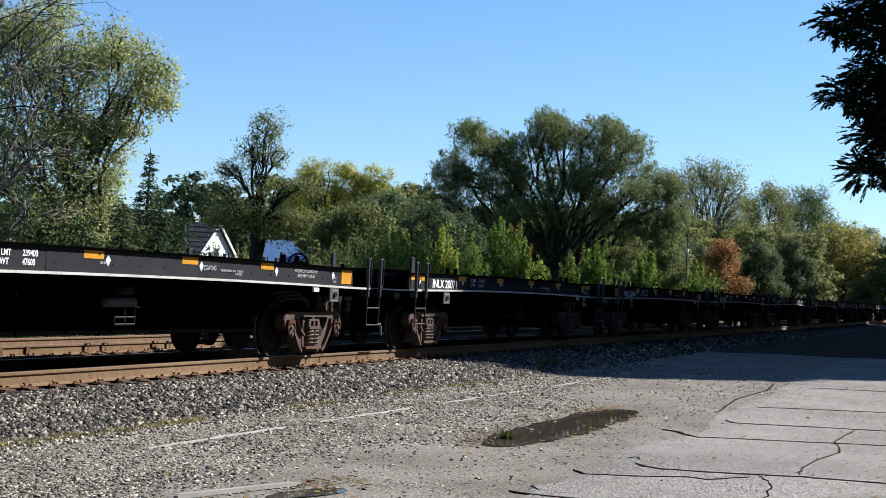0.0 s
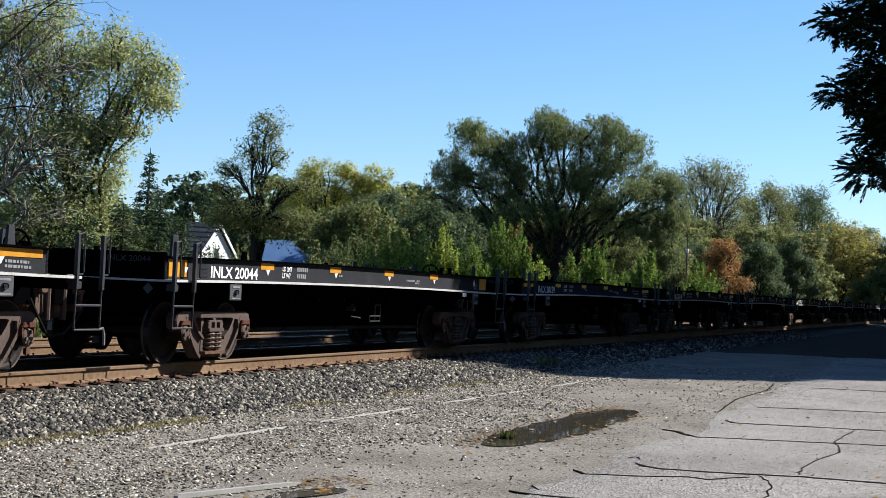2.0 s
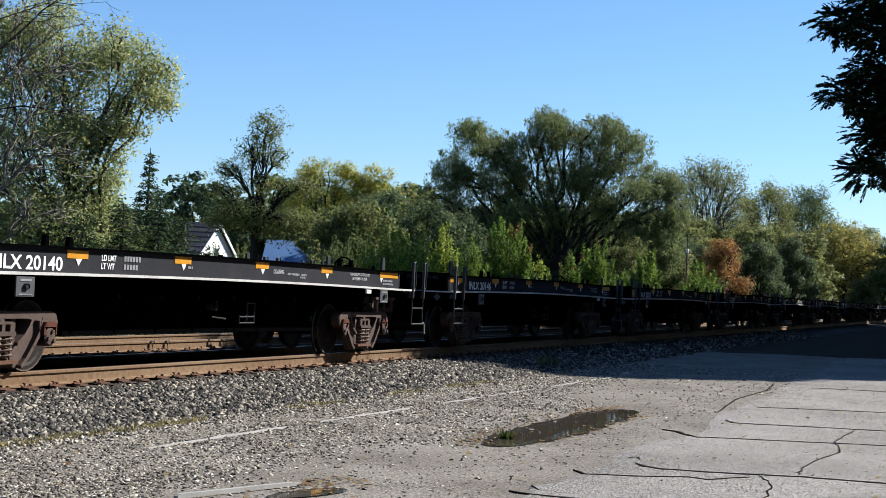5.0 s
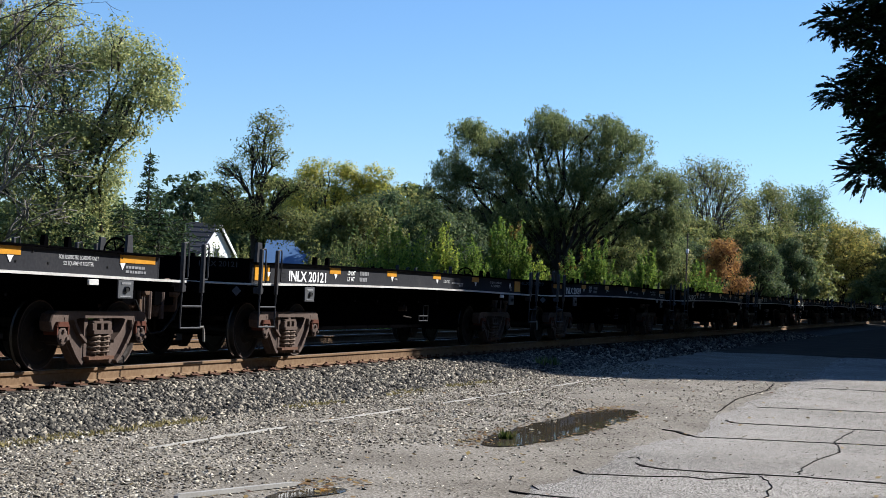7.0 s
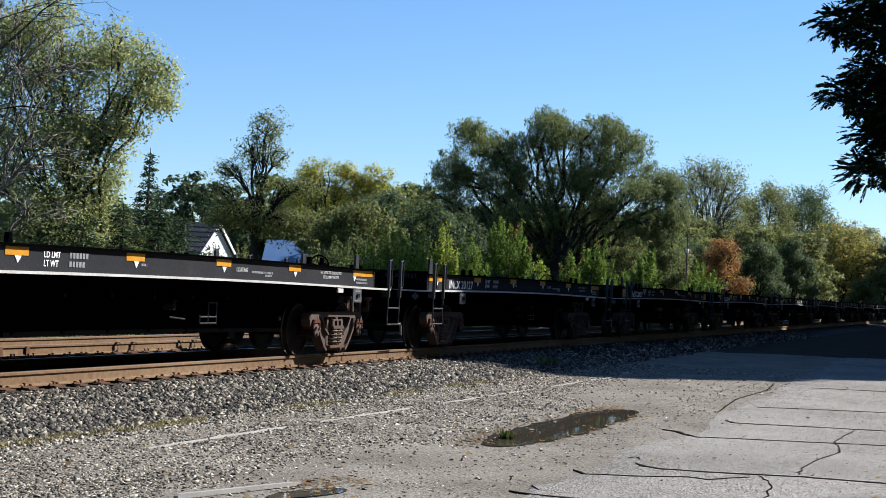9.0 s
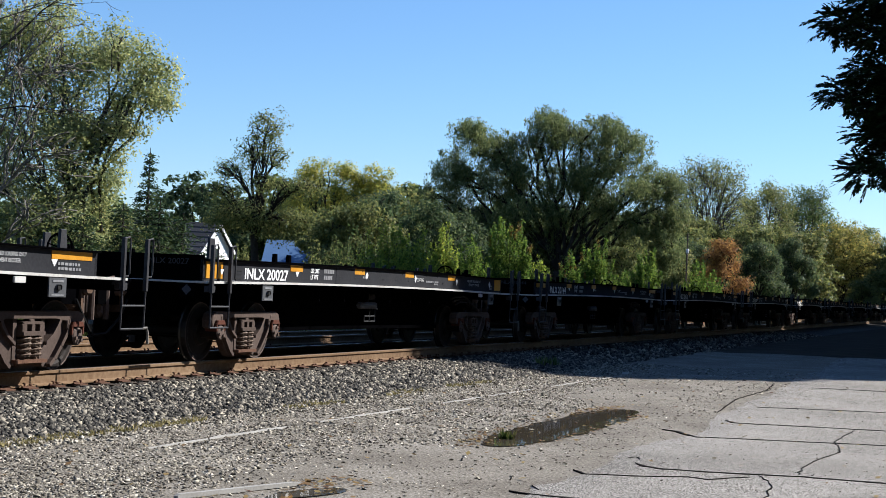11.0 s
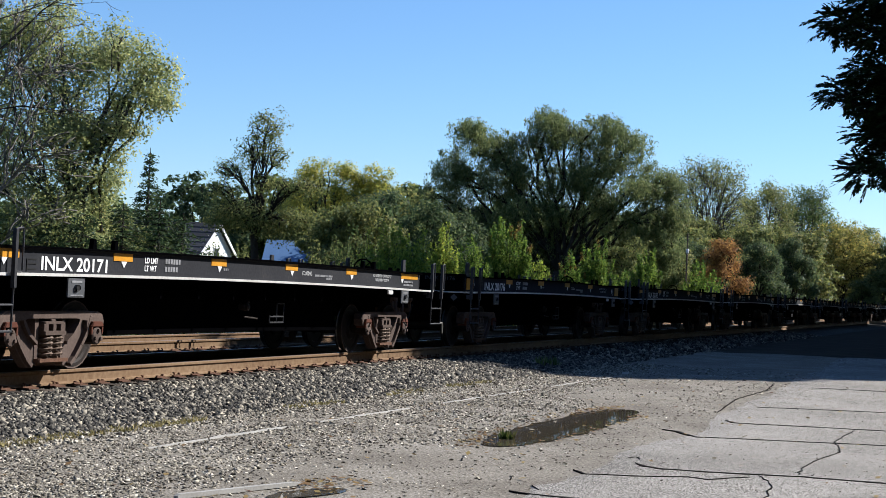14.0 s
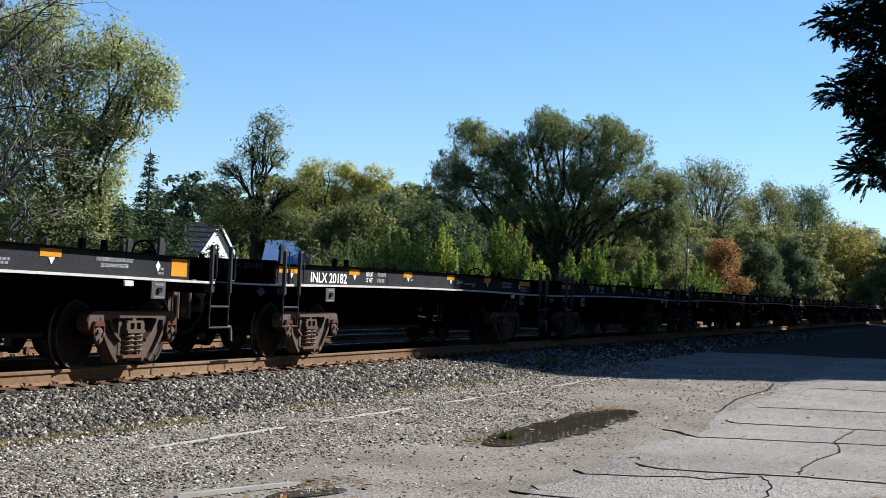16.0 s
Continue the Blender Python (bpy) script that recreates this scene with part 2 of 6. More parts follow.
def quads(name, V, k, mat, index=None, mats=None):
    """Separate k-cornered faces from an array of corners, face after face."""
    V = np.asarray(V, np.float32).reshape(-1, 3)
    n = len(V) // k
    me = bpy.data.meshes.new(name)
    me.vertices.add(len(V))
    me.vertices.foreach_set("co", V.ravel())
    me.loops.add(len(V))
    me.loops.foreach_set("vertex_index", np.arange(len(V), dtype=np.int32))
    me.polygons.add(n)
    me.polygons.foreach_set("loop_start", np.arange(0, len(V), k, dtype=np.int32))
    for m in mats or [mat]:
        me.materials.append(m)
    if index is not None:
        me.polygons.foreach_set("material_index", np.asarray(index, np.int32))
    me.update(calc_edges=True)
    return me


def link(name, me, parent=None, m=None, label="", category="", group="", kind=""):
    ob = new(name, me)
    if parent is not None:
        ob.parent = parent
    if m is not None:
        ob.matrix_basis = m
    return tagged(ob, label, category, group, kind)


class Shape:
    """Collects boxes, tubes, prisms and lathed rings into one mesh."""

    def __init__(self):
        self.v, self.f = [], []

    def add(self, verts, faces):
        o = len(self.v)
        self.v += [tuple(p) for p in verts]
        self.f += [tuple(i + o for i in f) for f in faces]
        return self

    def box(self, x0, x1, y0, y1, z0, z1, b=0.0):
        if b <= 0:
            v = [(x, y, z) for z in (z0, z1) for y in (y0, y1) for x in (x0, x1)]
            return self.add(v, [(0, 2, 3, 1), (4, 5, 7, 6), (0, 1, 5, 4), (2, 6, 7, 3), (0, 4, 6, 2), (1, 3, 7, 5)])
        return self.prism([(x0 + b, z0), (x1 - b, z0), (x1, z0 + b), (x1, z1 - b), (x1 - b, z1), (x0 + b, z1), (x0, z1 - b), (x0, z0 + b)], y0, y1, b)

    def prism(self, outline, y0, y1, b=0.0):
        """An outline in x and z, drawn through from y0 to y1, with bevelled rims."""
        n = len(outline)
        cx, cz = sum(p[0] for p in outline) / n, sum(p[1] for p in outline) / n
        rings = []
        for y, k in (((y0, 1), (y0 + b, 0), (y1 - b, 0), (y1, 1)) if b else ((y0, 0), (y1, 0))):
            ring = []
            for x, z in outline:
                d = math.hypot(x - cx, z - cz) or 1
                s = 1 - k * b / d
                ring.append((cx + (x - cx) * s, y, cz + (z - cz) * s))
            rings.append(ring)
        v = [p for r in rings for p in r]
        f = [tuple(range(n)), tuple(reversed(range(len(v) - n, len(v))))]
        for i in range(len(rings) - 1):
            for j in range(n):
                a, c = i * n + j, i * n + (j + 1) % n
                f.append((a, a + n, c + n, c))
        return self.add(v, f)

    def tube(self, pts, radii, seg=6, caps=True):
        pts = [Vector(p) for p in pts]
        if not hasattr(radii, "__len__"):
            radii = [radii] * len(pts)
        v, f = [], []
        ref = Vector((0.31, 0.2, 0.93))
        for i, p in enumerate(pts):
            d = (pts[min(i + 1, len(pts) - 1)] - pts[max(i - 1, 0)]).normalized()
            if abs(d.dot(ref)) > 0.95:
                ref = Vector((0.95, 0.2, 0.1))
            a = d.cross(ref).normalized()
            b = d.cross(a)
            for j in range(seg):
                w = 2 * math.pi * j / seg
                v.append(p + (a * math.cos(w) + b * math.sin(w)) * radii[i])
        for i in range(len(pts) - 1):
            for j in range(seg):
                q, r = i * seg + j, i * seg + (j + 1) % seg
                f.append((q, r, r + seg, q + seg))
        if caps:
            f += [tuple(reversed(range(seg))), tuple(range(len(v) - seg, len(v)))]
        return self.add(v, f)

    def lathe(self, profile, seg=32, x=0.0, z=0.0):
        """A profile of (y, radius) turned about the y axis through x, z."""
        v, f = [], []
        for y, r in profile:
            for j in range(seg):
                w = 2 * math.pi * j / seg
                v.append((x + r * math.cos(w), y, z + r * math.sin(w)))
        for i in range(len(profile) - 1):
            for j in range(seg):
                q, r = i * seg + j, i * seg + (j + 1) % seg
                f.append((q, q + seg, r + seg, r))
        f += [tuple(range(seg)), tuple(reversed(range(len(v) - seg, len(v))))]
        return self.add(v, f)

    def mesh(self, name, mat, smooth=False):
        return fill(name, self.v, self.f, mat, smooth=smooth)


def part(name, shape, mat, parent, label="", m=None, smooth=False):
    return link(name, shape.mesh(name, mat, smooth), parent, m, label)


def letters(body, height, squeeze=0.62, bold=0.02, align="LEFT"):
    """Flat lettering in the x-z plane, facing -y."""
    cu = bpy.data.curves.new("writing", "FONT")
    cu.body, cu.size, cu.align_x, cu.offset = body, height / 0.69, align, bold * height
    ob = bpy.data.objects.new("writing", cu)
    scene.collection.objects.link(ob)
    bpy.context.view_layer.update()
    me = bpy.data.meshes.new_from_object(ob.evaluated_get(bpy.context.evaluated_depsgraph_get()))
    bpy.data.objects.remove(ob)
    bpy.data.curves.remove(cu)
    me.transform(Matrix(((squeeze, 0, 0, 0), (0, 0, 0, 0), (0, 1, 0, 0), (0, 0, 0, 1))))
    return me


NUMBERS = ["", "", "20071", "20044", "20129", "20140", "20146", "20121", "20089", "20127", "20027", "20144", "20171", "20176", "20182"] + [""] * 9
CAR_TEXT = {n: (letters("INLX " + n, 0.15, 1.31, 0.03), letters("INLX " + n, 0.075, 1.2, 0.02)) for n in NUMBERS if n}
WEIGHT_TEXT = {w: letters(w, 0.07, 0.95, 0.03) for w in ("LD LMT", "LT WT", "239400", "47600")}
NOTICE_TEXT = {"COATING": letters("COATING", 0.06, 0.9, 0.02), "FOR RESTRICTED LOADING ONLY": letters("FOR RESTRICTED LOADING ONLY", 0.045, 0.82, 0.014), "SEE EQUIPMENT REGISTER": letters("SEE EQUIPMENT REGISTER", 0.045, 0.82, 0.014)}
for word in NOTICE_TEXT.values():
    word.materials.append(STENCIL_WHITE)
for big, small in CAR_TEXT.values():
    big.materials.append(LETTER_WHITE)
    small.materials.append(SHADE_END_TEXT)
for word in WEIGHT_TEXT.values():
    word.materials.append(LETTER_WHITE)


# ---------------------------------------------------------------- ground, lot and track bed
RAIL_Z, NEAR_RAIL, GAUGE, SECOND = 0.385, 10.78, 1.506, 3.77
TRACK_Y = NEAR_RAIL + GAUGE / 2
rng = np.random.default_rng(7)


def bed_height(y):
    """Height of the ballast across the tracks."""
    return np.interp(y, [8.15, 8.9, 9.7, 10.25, 10.5, 17.0, 18.2], [-0.02, 0.066, 0.12, 0.146, 0.15, 0.16, 0.02])


def sheet(name, xs, ys, height, mat, label, kind="structure"):
    xs, ys = np.asarray(xs, float), np.asarray(ys, float)
    v = [(x, y, height(x, y)) for y in ys for x in xs]
    n = len(xs)
    f = [(j * n + i, j * n + i + 1, (j + 1) * n + i + 1, (j + 1) * n + i) for j in range(len(ys) - 1) for i in range(n - 1)]
    return link(name, fill(name, v, f, mat, smooth=True), label=label, category="ground", kind=kind)


sheet("ground", np.concatenate([np.linspace(-1500, -40, 8), np.linspace(-20, 220, 60), np.linspace(260, 2500, 10)]),
      np.concatenate([np.linspace(-1500, -30, 8), np.linspace(-20, 80, 40), np.linspace(110, 2500, 10)]),
      lambda x, y: -0.06 + 0.04 * noise.noise((x * 0.08, y * 0.08, 0)) + (0.12 if y > 18 else 0), GRASS_GROUND,
      "rough grass and weeds over flat ground")
sheet("gravel_shoulder", np.linspace(-30, 52, 120), np.linspace(2.4, 8.6, 15),
      lambda x, y: 0.0165 + 0.005 * noise.noise((x * 0.9, y * 0.9, 3)) - (0.02 if y < 2.5 else 0), DIRT, "strip of grey gravel and dirt beside the lot")


def lot_edge(x):
    return 3.5 + 0.24 * noise.noise((x * 0.35, 0, 1)) + 0.12 * noise.noise((x * 1.7, 0, 5)) + 0.05 * noise.noise((x * 5.0, 0, 7)) + 0.035 * max(0, x - 18)


def pavement():
    xs = np.concatenate([[-30], np.linspace(6, 45, 160), np.linspace(45.5, 52, 16)])
    v, f = [], []
    rows = 14
    for x in xs:
        e = lot_edge(x)
        for j in range(rows):
            k = j / (rows - 1)
            y = -28 + (e + 28) * (1 - (1 - k) ** 2.2)
            z = 0.022 + 0.002 * noise.noise((x * 0.4, y * 0.4, 8)) - (0.026 if j == rows - 1 else 0)
            v.append((x, y, z))
    for i in range(len(xs) - 1):
        for j in range(rows - 1):
            a = i * rows + j
            f.append((a, a + rows, a + rows + 1, a + 1))
    link("pavement", fill("pavement", v, f, ASPHALT, smooth=True), label="old pale asphalt lot with long cracks", category="pavement", kind="structure")


pavement()
# added sheet over the far lot, coloured dark to stand for tree shade
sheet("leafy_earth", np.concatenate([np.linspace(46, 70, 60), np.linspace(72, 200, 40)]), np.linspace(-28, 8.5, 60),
      lambda x, y: 0.033 + 0.012 * noise.noise((x * 0.5, y * 0.5, 4)) - 0.05 * max(0.0, (49.5 + 2.2 * noise.noise((y * 0.45, 1.0, 2)) - x) / 3.0), SHADE_GROUND, "far ground darkened in colour for tree shade")


def crack(points, width, jitter=0.035, seed=1):
    """A dark filled seam along a crack, standing a little proud and wandering between the points."""
    r = random.Random(seed)
    pts = []
    for (a, b), (c, d) in zip(points, points[1:]):
        n = max(2, int(math.hypot(c - a, d - b) / 0.12))
        for i in range(n):
            pts.append((a + (c - a) * i / n + r.gauss(0, jitter), b + (d - b) * i / n + r.gauss(0, jitter)))
    pts.append(points[-1])
    v, f = [], []
    for i, (x, y) in enumerate(pts):
        a, b = pts[max(0, i - 1)], pts[min(len(pts) - 1, i + 1)]
        d = Vector((b[0] - a[0], b[1] - a[1])).normalized()
        w = width * r.uniform(0.5, 1.25) / 2 * (0.25 if i in (0, len(pts) - 1) else 1)
        v += [(x + side * d.y * w, y - side * d.x * w, z) for side, z in ((-1, 0.014), (-1, 0.0285), (1, 0.0285), (1, 0.014))]
    f = [(4 * i + j, 4 * i + j + 1, 4 * i + j + 5, 4 * i + j + 4) for i in range(len(pts) - 1) for j in range(3)]
    link("pavement_crack", fill("crack", v, f, CRACK), label="dark crack across the worn asphalt", category="crack", kind="structure")


# joints across the lot, then the wandering cracks between them
for k, (width, points) in enumerate((
        (0.058, [(14.38, 3.2), (14.16, 3.05), (14.06, 2.89), (14.12, 2.4), (14.36, 1.65), (14.37, 0.9), (14.4, -3.0)]),
        (0.051, [(18.28, 3.74), (18.18, 3.56), (17.84, 3.38), (17.6, 3.2), (17.73, 2.9), (18.0, 2.08), (18.32, 1.18), (18.6, -3.0)]),
        (0.054, [(20.42, 3.36), (20.07, 3.22), (20.07, 3.05), (20.31, 2.19), (20.49, 1.33), (20.8, -3.0)]),
        (0.051, [(23.35, 3.37), (23.49, 3.09), (23.8, 2.4), (24.07, 1.57), (24.5, -3.0)]), (0.061, [(29.83, 3.3), (30.14, 1.98), (30.6, -3.0)]),
        (0.027, [(13.42, 3.54), (13.16, 3.38), (13.3, 3.0), (13.6, 2.52), (13.52, 2.36), (13.99, 2.06)]), (0.034, [(11.64, 3.59), (11.55, 3.38), (11.55, 3.05), (11.58, 2.64)]))):
    crack(points, width, 0.008, k)
for k, (width, points) in enumerate((
        (0.012, [(14.45, 1.71), (15.25, 1.73), (15.94, 1.71), (16.43, 1.64), (17.1, 1.58), (17.7, 1.64), (18.14, 1.75), (18.9, 1.75), (20.2, 1.69)]),
        (0.012, [(14.16, 2.0), (13.8, 1.88), (13.37, 1.78), (13.07, 1.78), (12.74, 1.73), (12.5, 1.74)]), (0.020, [(14.73, 3.35), (14.92, 3.29), (14.67, 3.21)]),
        (0.015, [(12.09, 3.54), (11.84, 3.39)]), (0.014, [(30.5, 4.1), (28.0, 3.9), (25.0, 3.95), (21.8, 3.7)]))):
    crack(points, width, 0.01, 20 + k)

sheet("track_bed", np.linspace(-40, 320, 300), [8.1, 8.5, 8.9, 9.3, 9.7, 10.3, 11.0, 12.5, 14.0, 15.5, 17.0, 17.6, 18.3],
      lambda x, y: float(bed_height(y)) + 0.015 * noise.noise((x * 0.7, y * 2, 2)), GAP_DARK_BED, "grey crushed-stone ballast under two tracks")

CUBE = np.array([(x, y, z) for z in (-1, 1) for y in (-1, 1) for x in (-1, 1)], float)
CUBE_F = np.array([(0, 2, 3, 1), (4, 5, 7, 6), (0, 1, 5, 4), (2, 6, 7, 3), (0, 4, 6, 2), (1, 3, 7, 5)])


def stones(name, xy, z, size, flat, mat, label, sink=0.3, category="gravel"):
    """Angular broken stones, one closed piece each."""
    n = len(xy)
    V = np.tile(CUBE, (n, 1, 1)) + rng.uniform(-0.45, 0.45, (n, 8, 3))
    V *= (size[:, None] * rng.uniform(0.4, 1.45, (n, 3)))[:, None, :] * np.array([1.0, 1.0, flat]) * 0.62
    q = rng.normal(0, 1, (n, 4)) * np.array([1, 1, 1, 1]) if flat > 0.75 else np.stack([rng.normal(0, 1, n), rng.normal(0, 0.18, n), rng.normal(0, 0.18, n), rng.normal(0, 1, n)], -1)
    q /= np.linalg.norm(q, axis=1)[:, None]
    w, x, y, k = q.T
    R = np.stack([1 - 2 * (y * y + k * k), 2 * (x * y - k * w), 2 * (x * k + y * w), 2 * (x * y + k * w), 1 - 2 * (x * x + k * k), 2 * (y * k - x * w),
                  2 * (x * k - y * w), 2 * (y * k + x * w), 1 - 2 * (x * x + y * y)], -1).reshape(n, 3, 3)
    V = np.einsum("nij,nvj->nvi", R, V)
    V[:, :, 0] += xy[:, 0:1]
    V[:, :, 1] += xy[:, 1:2]
    V[:, :, 2] += (z + size * flat * sink)[:, None]
    keep = CUBE_F if flat > 0.75 else CUBE_F[1:]
    F = (keep[None] + (np.arange(n) * 8)[:, None, None]).reshape(-1, 4).astype(np.int32)
    me = bpy.data.meshes.new(name)
    me.vertices.add(n * 8)
    me.vertices.foreach_set("co", V.astype(np.float32).ravel())
    me.loops.add(F.size)
    me.loops.foreach_set("vertex_index", F.ravel())
    me.polygons.add(len(F))
    me.polygons.foreach_set("loop_start", np.arange(0, F.size, 4, dtype=np.int32))
    me.materials.append(mat)
    me.update(calc_edges=True)
    return link(name, me, label=label, category=category, kind="stuff")


def scatter(x0, x1, y0, y1, n, power=1.0):
    return np.stack([x0 + (x1 - x0) * rng.uniform(0, 1, n) ** power, rng.uniform(y0, y1, n)], -1)


p = scatter(9.5, 36, 8.25, 10.58, 60000, 1.5)
stones("ballast_stones", p, bed_height(p[:, 1]), rng.uniform(0.013, 0.036, len(p)) * (0.9 + 0.012 * p[:, 0]), 0.95, STONE, "grey angular ballast stones on the track shoulder", 0.2, "ballast")
p = scatter(36, 80, 8.25, 10.62, 4000, 1.4)
stones("ballast_stones", p, bed_height(p[:, 1]), rng.uniform(0.035, 0.06, len(p)), 0.85, STONE, "grey angular ballast stones in shade", 0.35, "ballast")
p = scatter(12, 40, 10.9, 17.3, 6000, 1.0)
stones("ballast_stones", p, bed_height(p[:, 1]) - 0.02, rng.uniform(0.025, 0.045, len(p)), 0.8, STONE, "grey ballast stones between the rails", 0.2, "ballast")
p = scatter(9.0, 36, 3.7, 8.5, 78000, 1.75)
edge = np.interp(p[:, 0], [9, 11.7, 13.9, 14.8, 17, 21, 23, 36], [5.7, 5.75, 5.75, 5.2, 5.3, 5.25, 6.3, 7.4]) + rng.normal(0, 0.16, len(p))
p = p[(p[:, 1] > edge) | (rng.uniform(0, 1, len(p)) < 0.09)]
stones("gravel_chips", p, np.full(len(p), 0.014), rng.uniform(0.006, 0.02, len(p)) * (1 + 0.02 * p[:, 0]), 0.3, GRIT, "pale gravel chips strewn over dirt", 0.3)
p = scatter(8.6, 34, 7.9, 8.6, 3500, 1.2)
stones("gravel_chips", p, np.full(len(p), 0.014), rng.uniform(0.012, 0.03, len(p)), 0.7, GRIT, "loose stones at the foot of the ballast", 0.3)
p = scatter(10.5, 30, -0.8, 4.6, 9000, 1.4)
stones("asphalt_grain", p, np.full(len(p), 0.0225), rng.uniform(0.004, 0.009, len(p)) * (0.6 + 0.03 * p[:, 0]), 0.3, GRIT, "exposed pale and dark stone grains in the asphalt", 0.15)
p = scatter(8.6, 38, 0.6, 4.6, 300, 1.2)
stones("gravel_chips", p, np.full(len(p), 0.023), rng.uniform(0.005, 0.014, len(p)), 0.6, GRIT, "small chips of stone on the asphalt", 0.3)


# ---------------------------------------------------------------- rails
def rail_profile(y):
    z = RAIL_Z
    return [(y - 0.07, z - 0.18), (y - 0.07, z - 0.166), (y - 0.012, z - 0.148), (y - 0.012, z - 0.05), (y - 0.036, z - 0.036), (y - 0.037, z - 0.008),
            (y - 0.029, z), (y + 0.029, z), (y + 0.037, z - 0.008), (y + 0.036, z - 0.036), (y + 0.012, z - 0.05), (y + 0.012, z - 0.148), (y + 0.07, z - 0.166), (y + 0.07, z - 0.18)]


def rail(parent, y, x0=-40.0, x1=320.0):
    pr = rail_profile(y)
    n = len(pr)
    xs = np.linspace(x0, x1, 37)
    v = [(x, a, b) for x in xs for a, b in pr]
    f, idx = [], []
    for i in range(len(xs) - 1):
        for j in range(n):
            k = (j + 1) % n
            f.append((i * n + j, i * n + k, (i + 1) * n + k, (i + 1) * n + j))
            idx.append(1 if j == 6 else 0)
    me = fill("rail", v, f, None, mats=[RAIL_RUST, RAIL_TOP], index=idx)
    me.validate()
    return link("rail", me, parent, label="rust-brown steel rail with a worn bright head")


def track(name, y0, label, fastened):
    base = tagged(new(name), label, "railway track", kind="structure")
    for y in (y0, y0 + GAUGE):
        rail(base, y)
    bar = Shape()
    bar.box(-1.18, 1.18, -0.115, 0.115, -0.17, 0, 0.012)
    tie_me = bar.mesh("tie", TIE_WOOD)
    plate = Shape().box(-0.1, 0.1, -0.18, 0.18, 0, 0.014, 0.004)
    plate.prism([(-0.1, 0.012), (0.1, 0.012), (0.1, 0.03), (-0.1, 0.03)], -0.1, -0.076)
    plate_me = plate.mesh("tie_plate", IRON)
    spike = Shape().box(-0.009, 0.009, -0.009, 0.009, -0.05, 0.035)
    spike.box(-0.016, 0.016, -0.012, 0.024, 0.035, 0.052, 0.005)
    spike_me = spike.mesh("spike", IRON)
    r = random.Random(name)
    for i in range(150):
        x = 8.0 + 0.5 * i + r.gauss(0, 0.02)
        link("tie", tie_me, base, pose(x, y0 + GAUGE / 2 + r.gauss(0, 0.02), RAIL_Z - 0.194, 0, 0, 90 + r.gauss(0, 0.8)))
        if i < fastened:
            for y in (y0,) if i > 24 else (y0, y0 + GAUGE):
                link("tie_plate", plate_me, base, pose(x, y, RAIL_Z - 0.194, 0, 0, r.gauss(0, 2)))
            for dx in (-0.06, 0.06):
                link("spike", spike_me, base, pose(x + dx + r.gauss(0, 0.012), y0 - 0.09, RAIL_Z - 0.205 + r.uniform(0, 0.03), r.gauss(0, 8), r.gauss(0, 9), 0))
    return base


near_track = track("near_track", NEAR_RAIL, "rusty railway track on wooden ties in ballast", 64)
far_track = track("far_track", NEAR_RAIL + SECOND, "second rusty railway track behind the train", 44)
for x, y in ((19.0, NEAR_RAIL + SECOND), (20.6, NEAR_RAIL + SECOND)):
    s = Shape()
    for dx in (-0.35, 0.35):
        s.box(x + dx - 0.05, x + dx + 0.05, y - 0.05, y - 0.02, RAIL_Z - 0.17, RAIL_Z - 0.01, 0.01)
    part("joint_bar", s, IRON, far_track, "dark iron joint bar on the rail")


# ---------------------------------------------------------------- loose things on the lot
def edging(x0, x1, y0, y1, seed):
    r = random.Random(seed)
    n = max(3, int((x1 - x0) / 0.25))
    v, f = [], []
    for i in range(n + 1):
        k = i / n
        x, y = x0 + (x1 - x0) * k, y0 + (y1 - y0) * k + r.gauss(0, 0.006)
        w = 0.011 * r.uniform(0.5, 1.15) * (0.4 if i in (0, n) else 1)
        h = 0.034 + r.uniform(-0.006, 0.005)
        v += [(x, y - w, 0.0), (x, y - w * 0.85, h), (x, y + w * 0.85, h), (x, y + w, 0.0)]
    for i in range(n):
        a = i * 4
        f += [(a + j, a + j + 1, a + j + 5, a + j + 4) for j in range(3)]
    f += [(0, 1, 2, 3), (n * 4 + 3, n * 4 + 2, n * 4 + 1, n * 4)]
    link("edging_strip", fill("edging_strip", v, f, CONCRETE), label="thin worn white edging strip sunk in gravel", category="edging", group="edging strips along the gravel")


for i, (a, b) in enumerate(((12.3, 15.2), (15.95, 18.65), (19.9, 21.6), (21.75, 23.85), (25.0, 27.0), (27.5, 29.8))):
    edging(a, b, 7.19 - 0.012 * (a - 12), 7.19 - 0.012 * (b - 12), i)
s = Shape().box(-0.25, 0.25, -0.06, 0.06, 0, 0.07, 0.015)
link("concrete_chunk", s.mesh("concrete_chunk", CONCRETE), m=pose(30.2, 6.98, 0.0, 0, 0, 12), label="broken piece of pale concrete edging", category="rubble")


def outline_sheet(name, centre, radii, turn, z, mat, wobble, seed, label, category, kind="structure", n=120):
    """A flat sheet with a ragged rounded outline."""
    v = [(centre[0], centre[1], z)]
    c, s = math.cos(radians(turn)), math.sin(radians(turn))
    for i in range(n):
        w = 2 * math.pi * i / n
        x = radii[0] * math.cos(w)
        side = 3.0 if math.sin(w) > 0 else -3.0
        k = 1 + wobble * noise.noise((x * 0.8, side, seed)) + 0.6 * wobble * noise.noise((x * 2.7, side, seed + 4))
        y = radii[1] * k * math.copysign(abs(math.sin(w)) ** 0.8, math.sin(w))
        v.append((centre[0] + x * c - y * s, centre[1] + x * s + y * c, z))
    f = [(0, 1 + i, 1 + (i + 1) % n) for i in range(n)]
    return link(name, fill(name, v, f, mat), label=label, category=category, kind=kind)



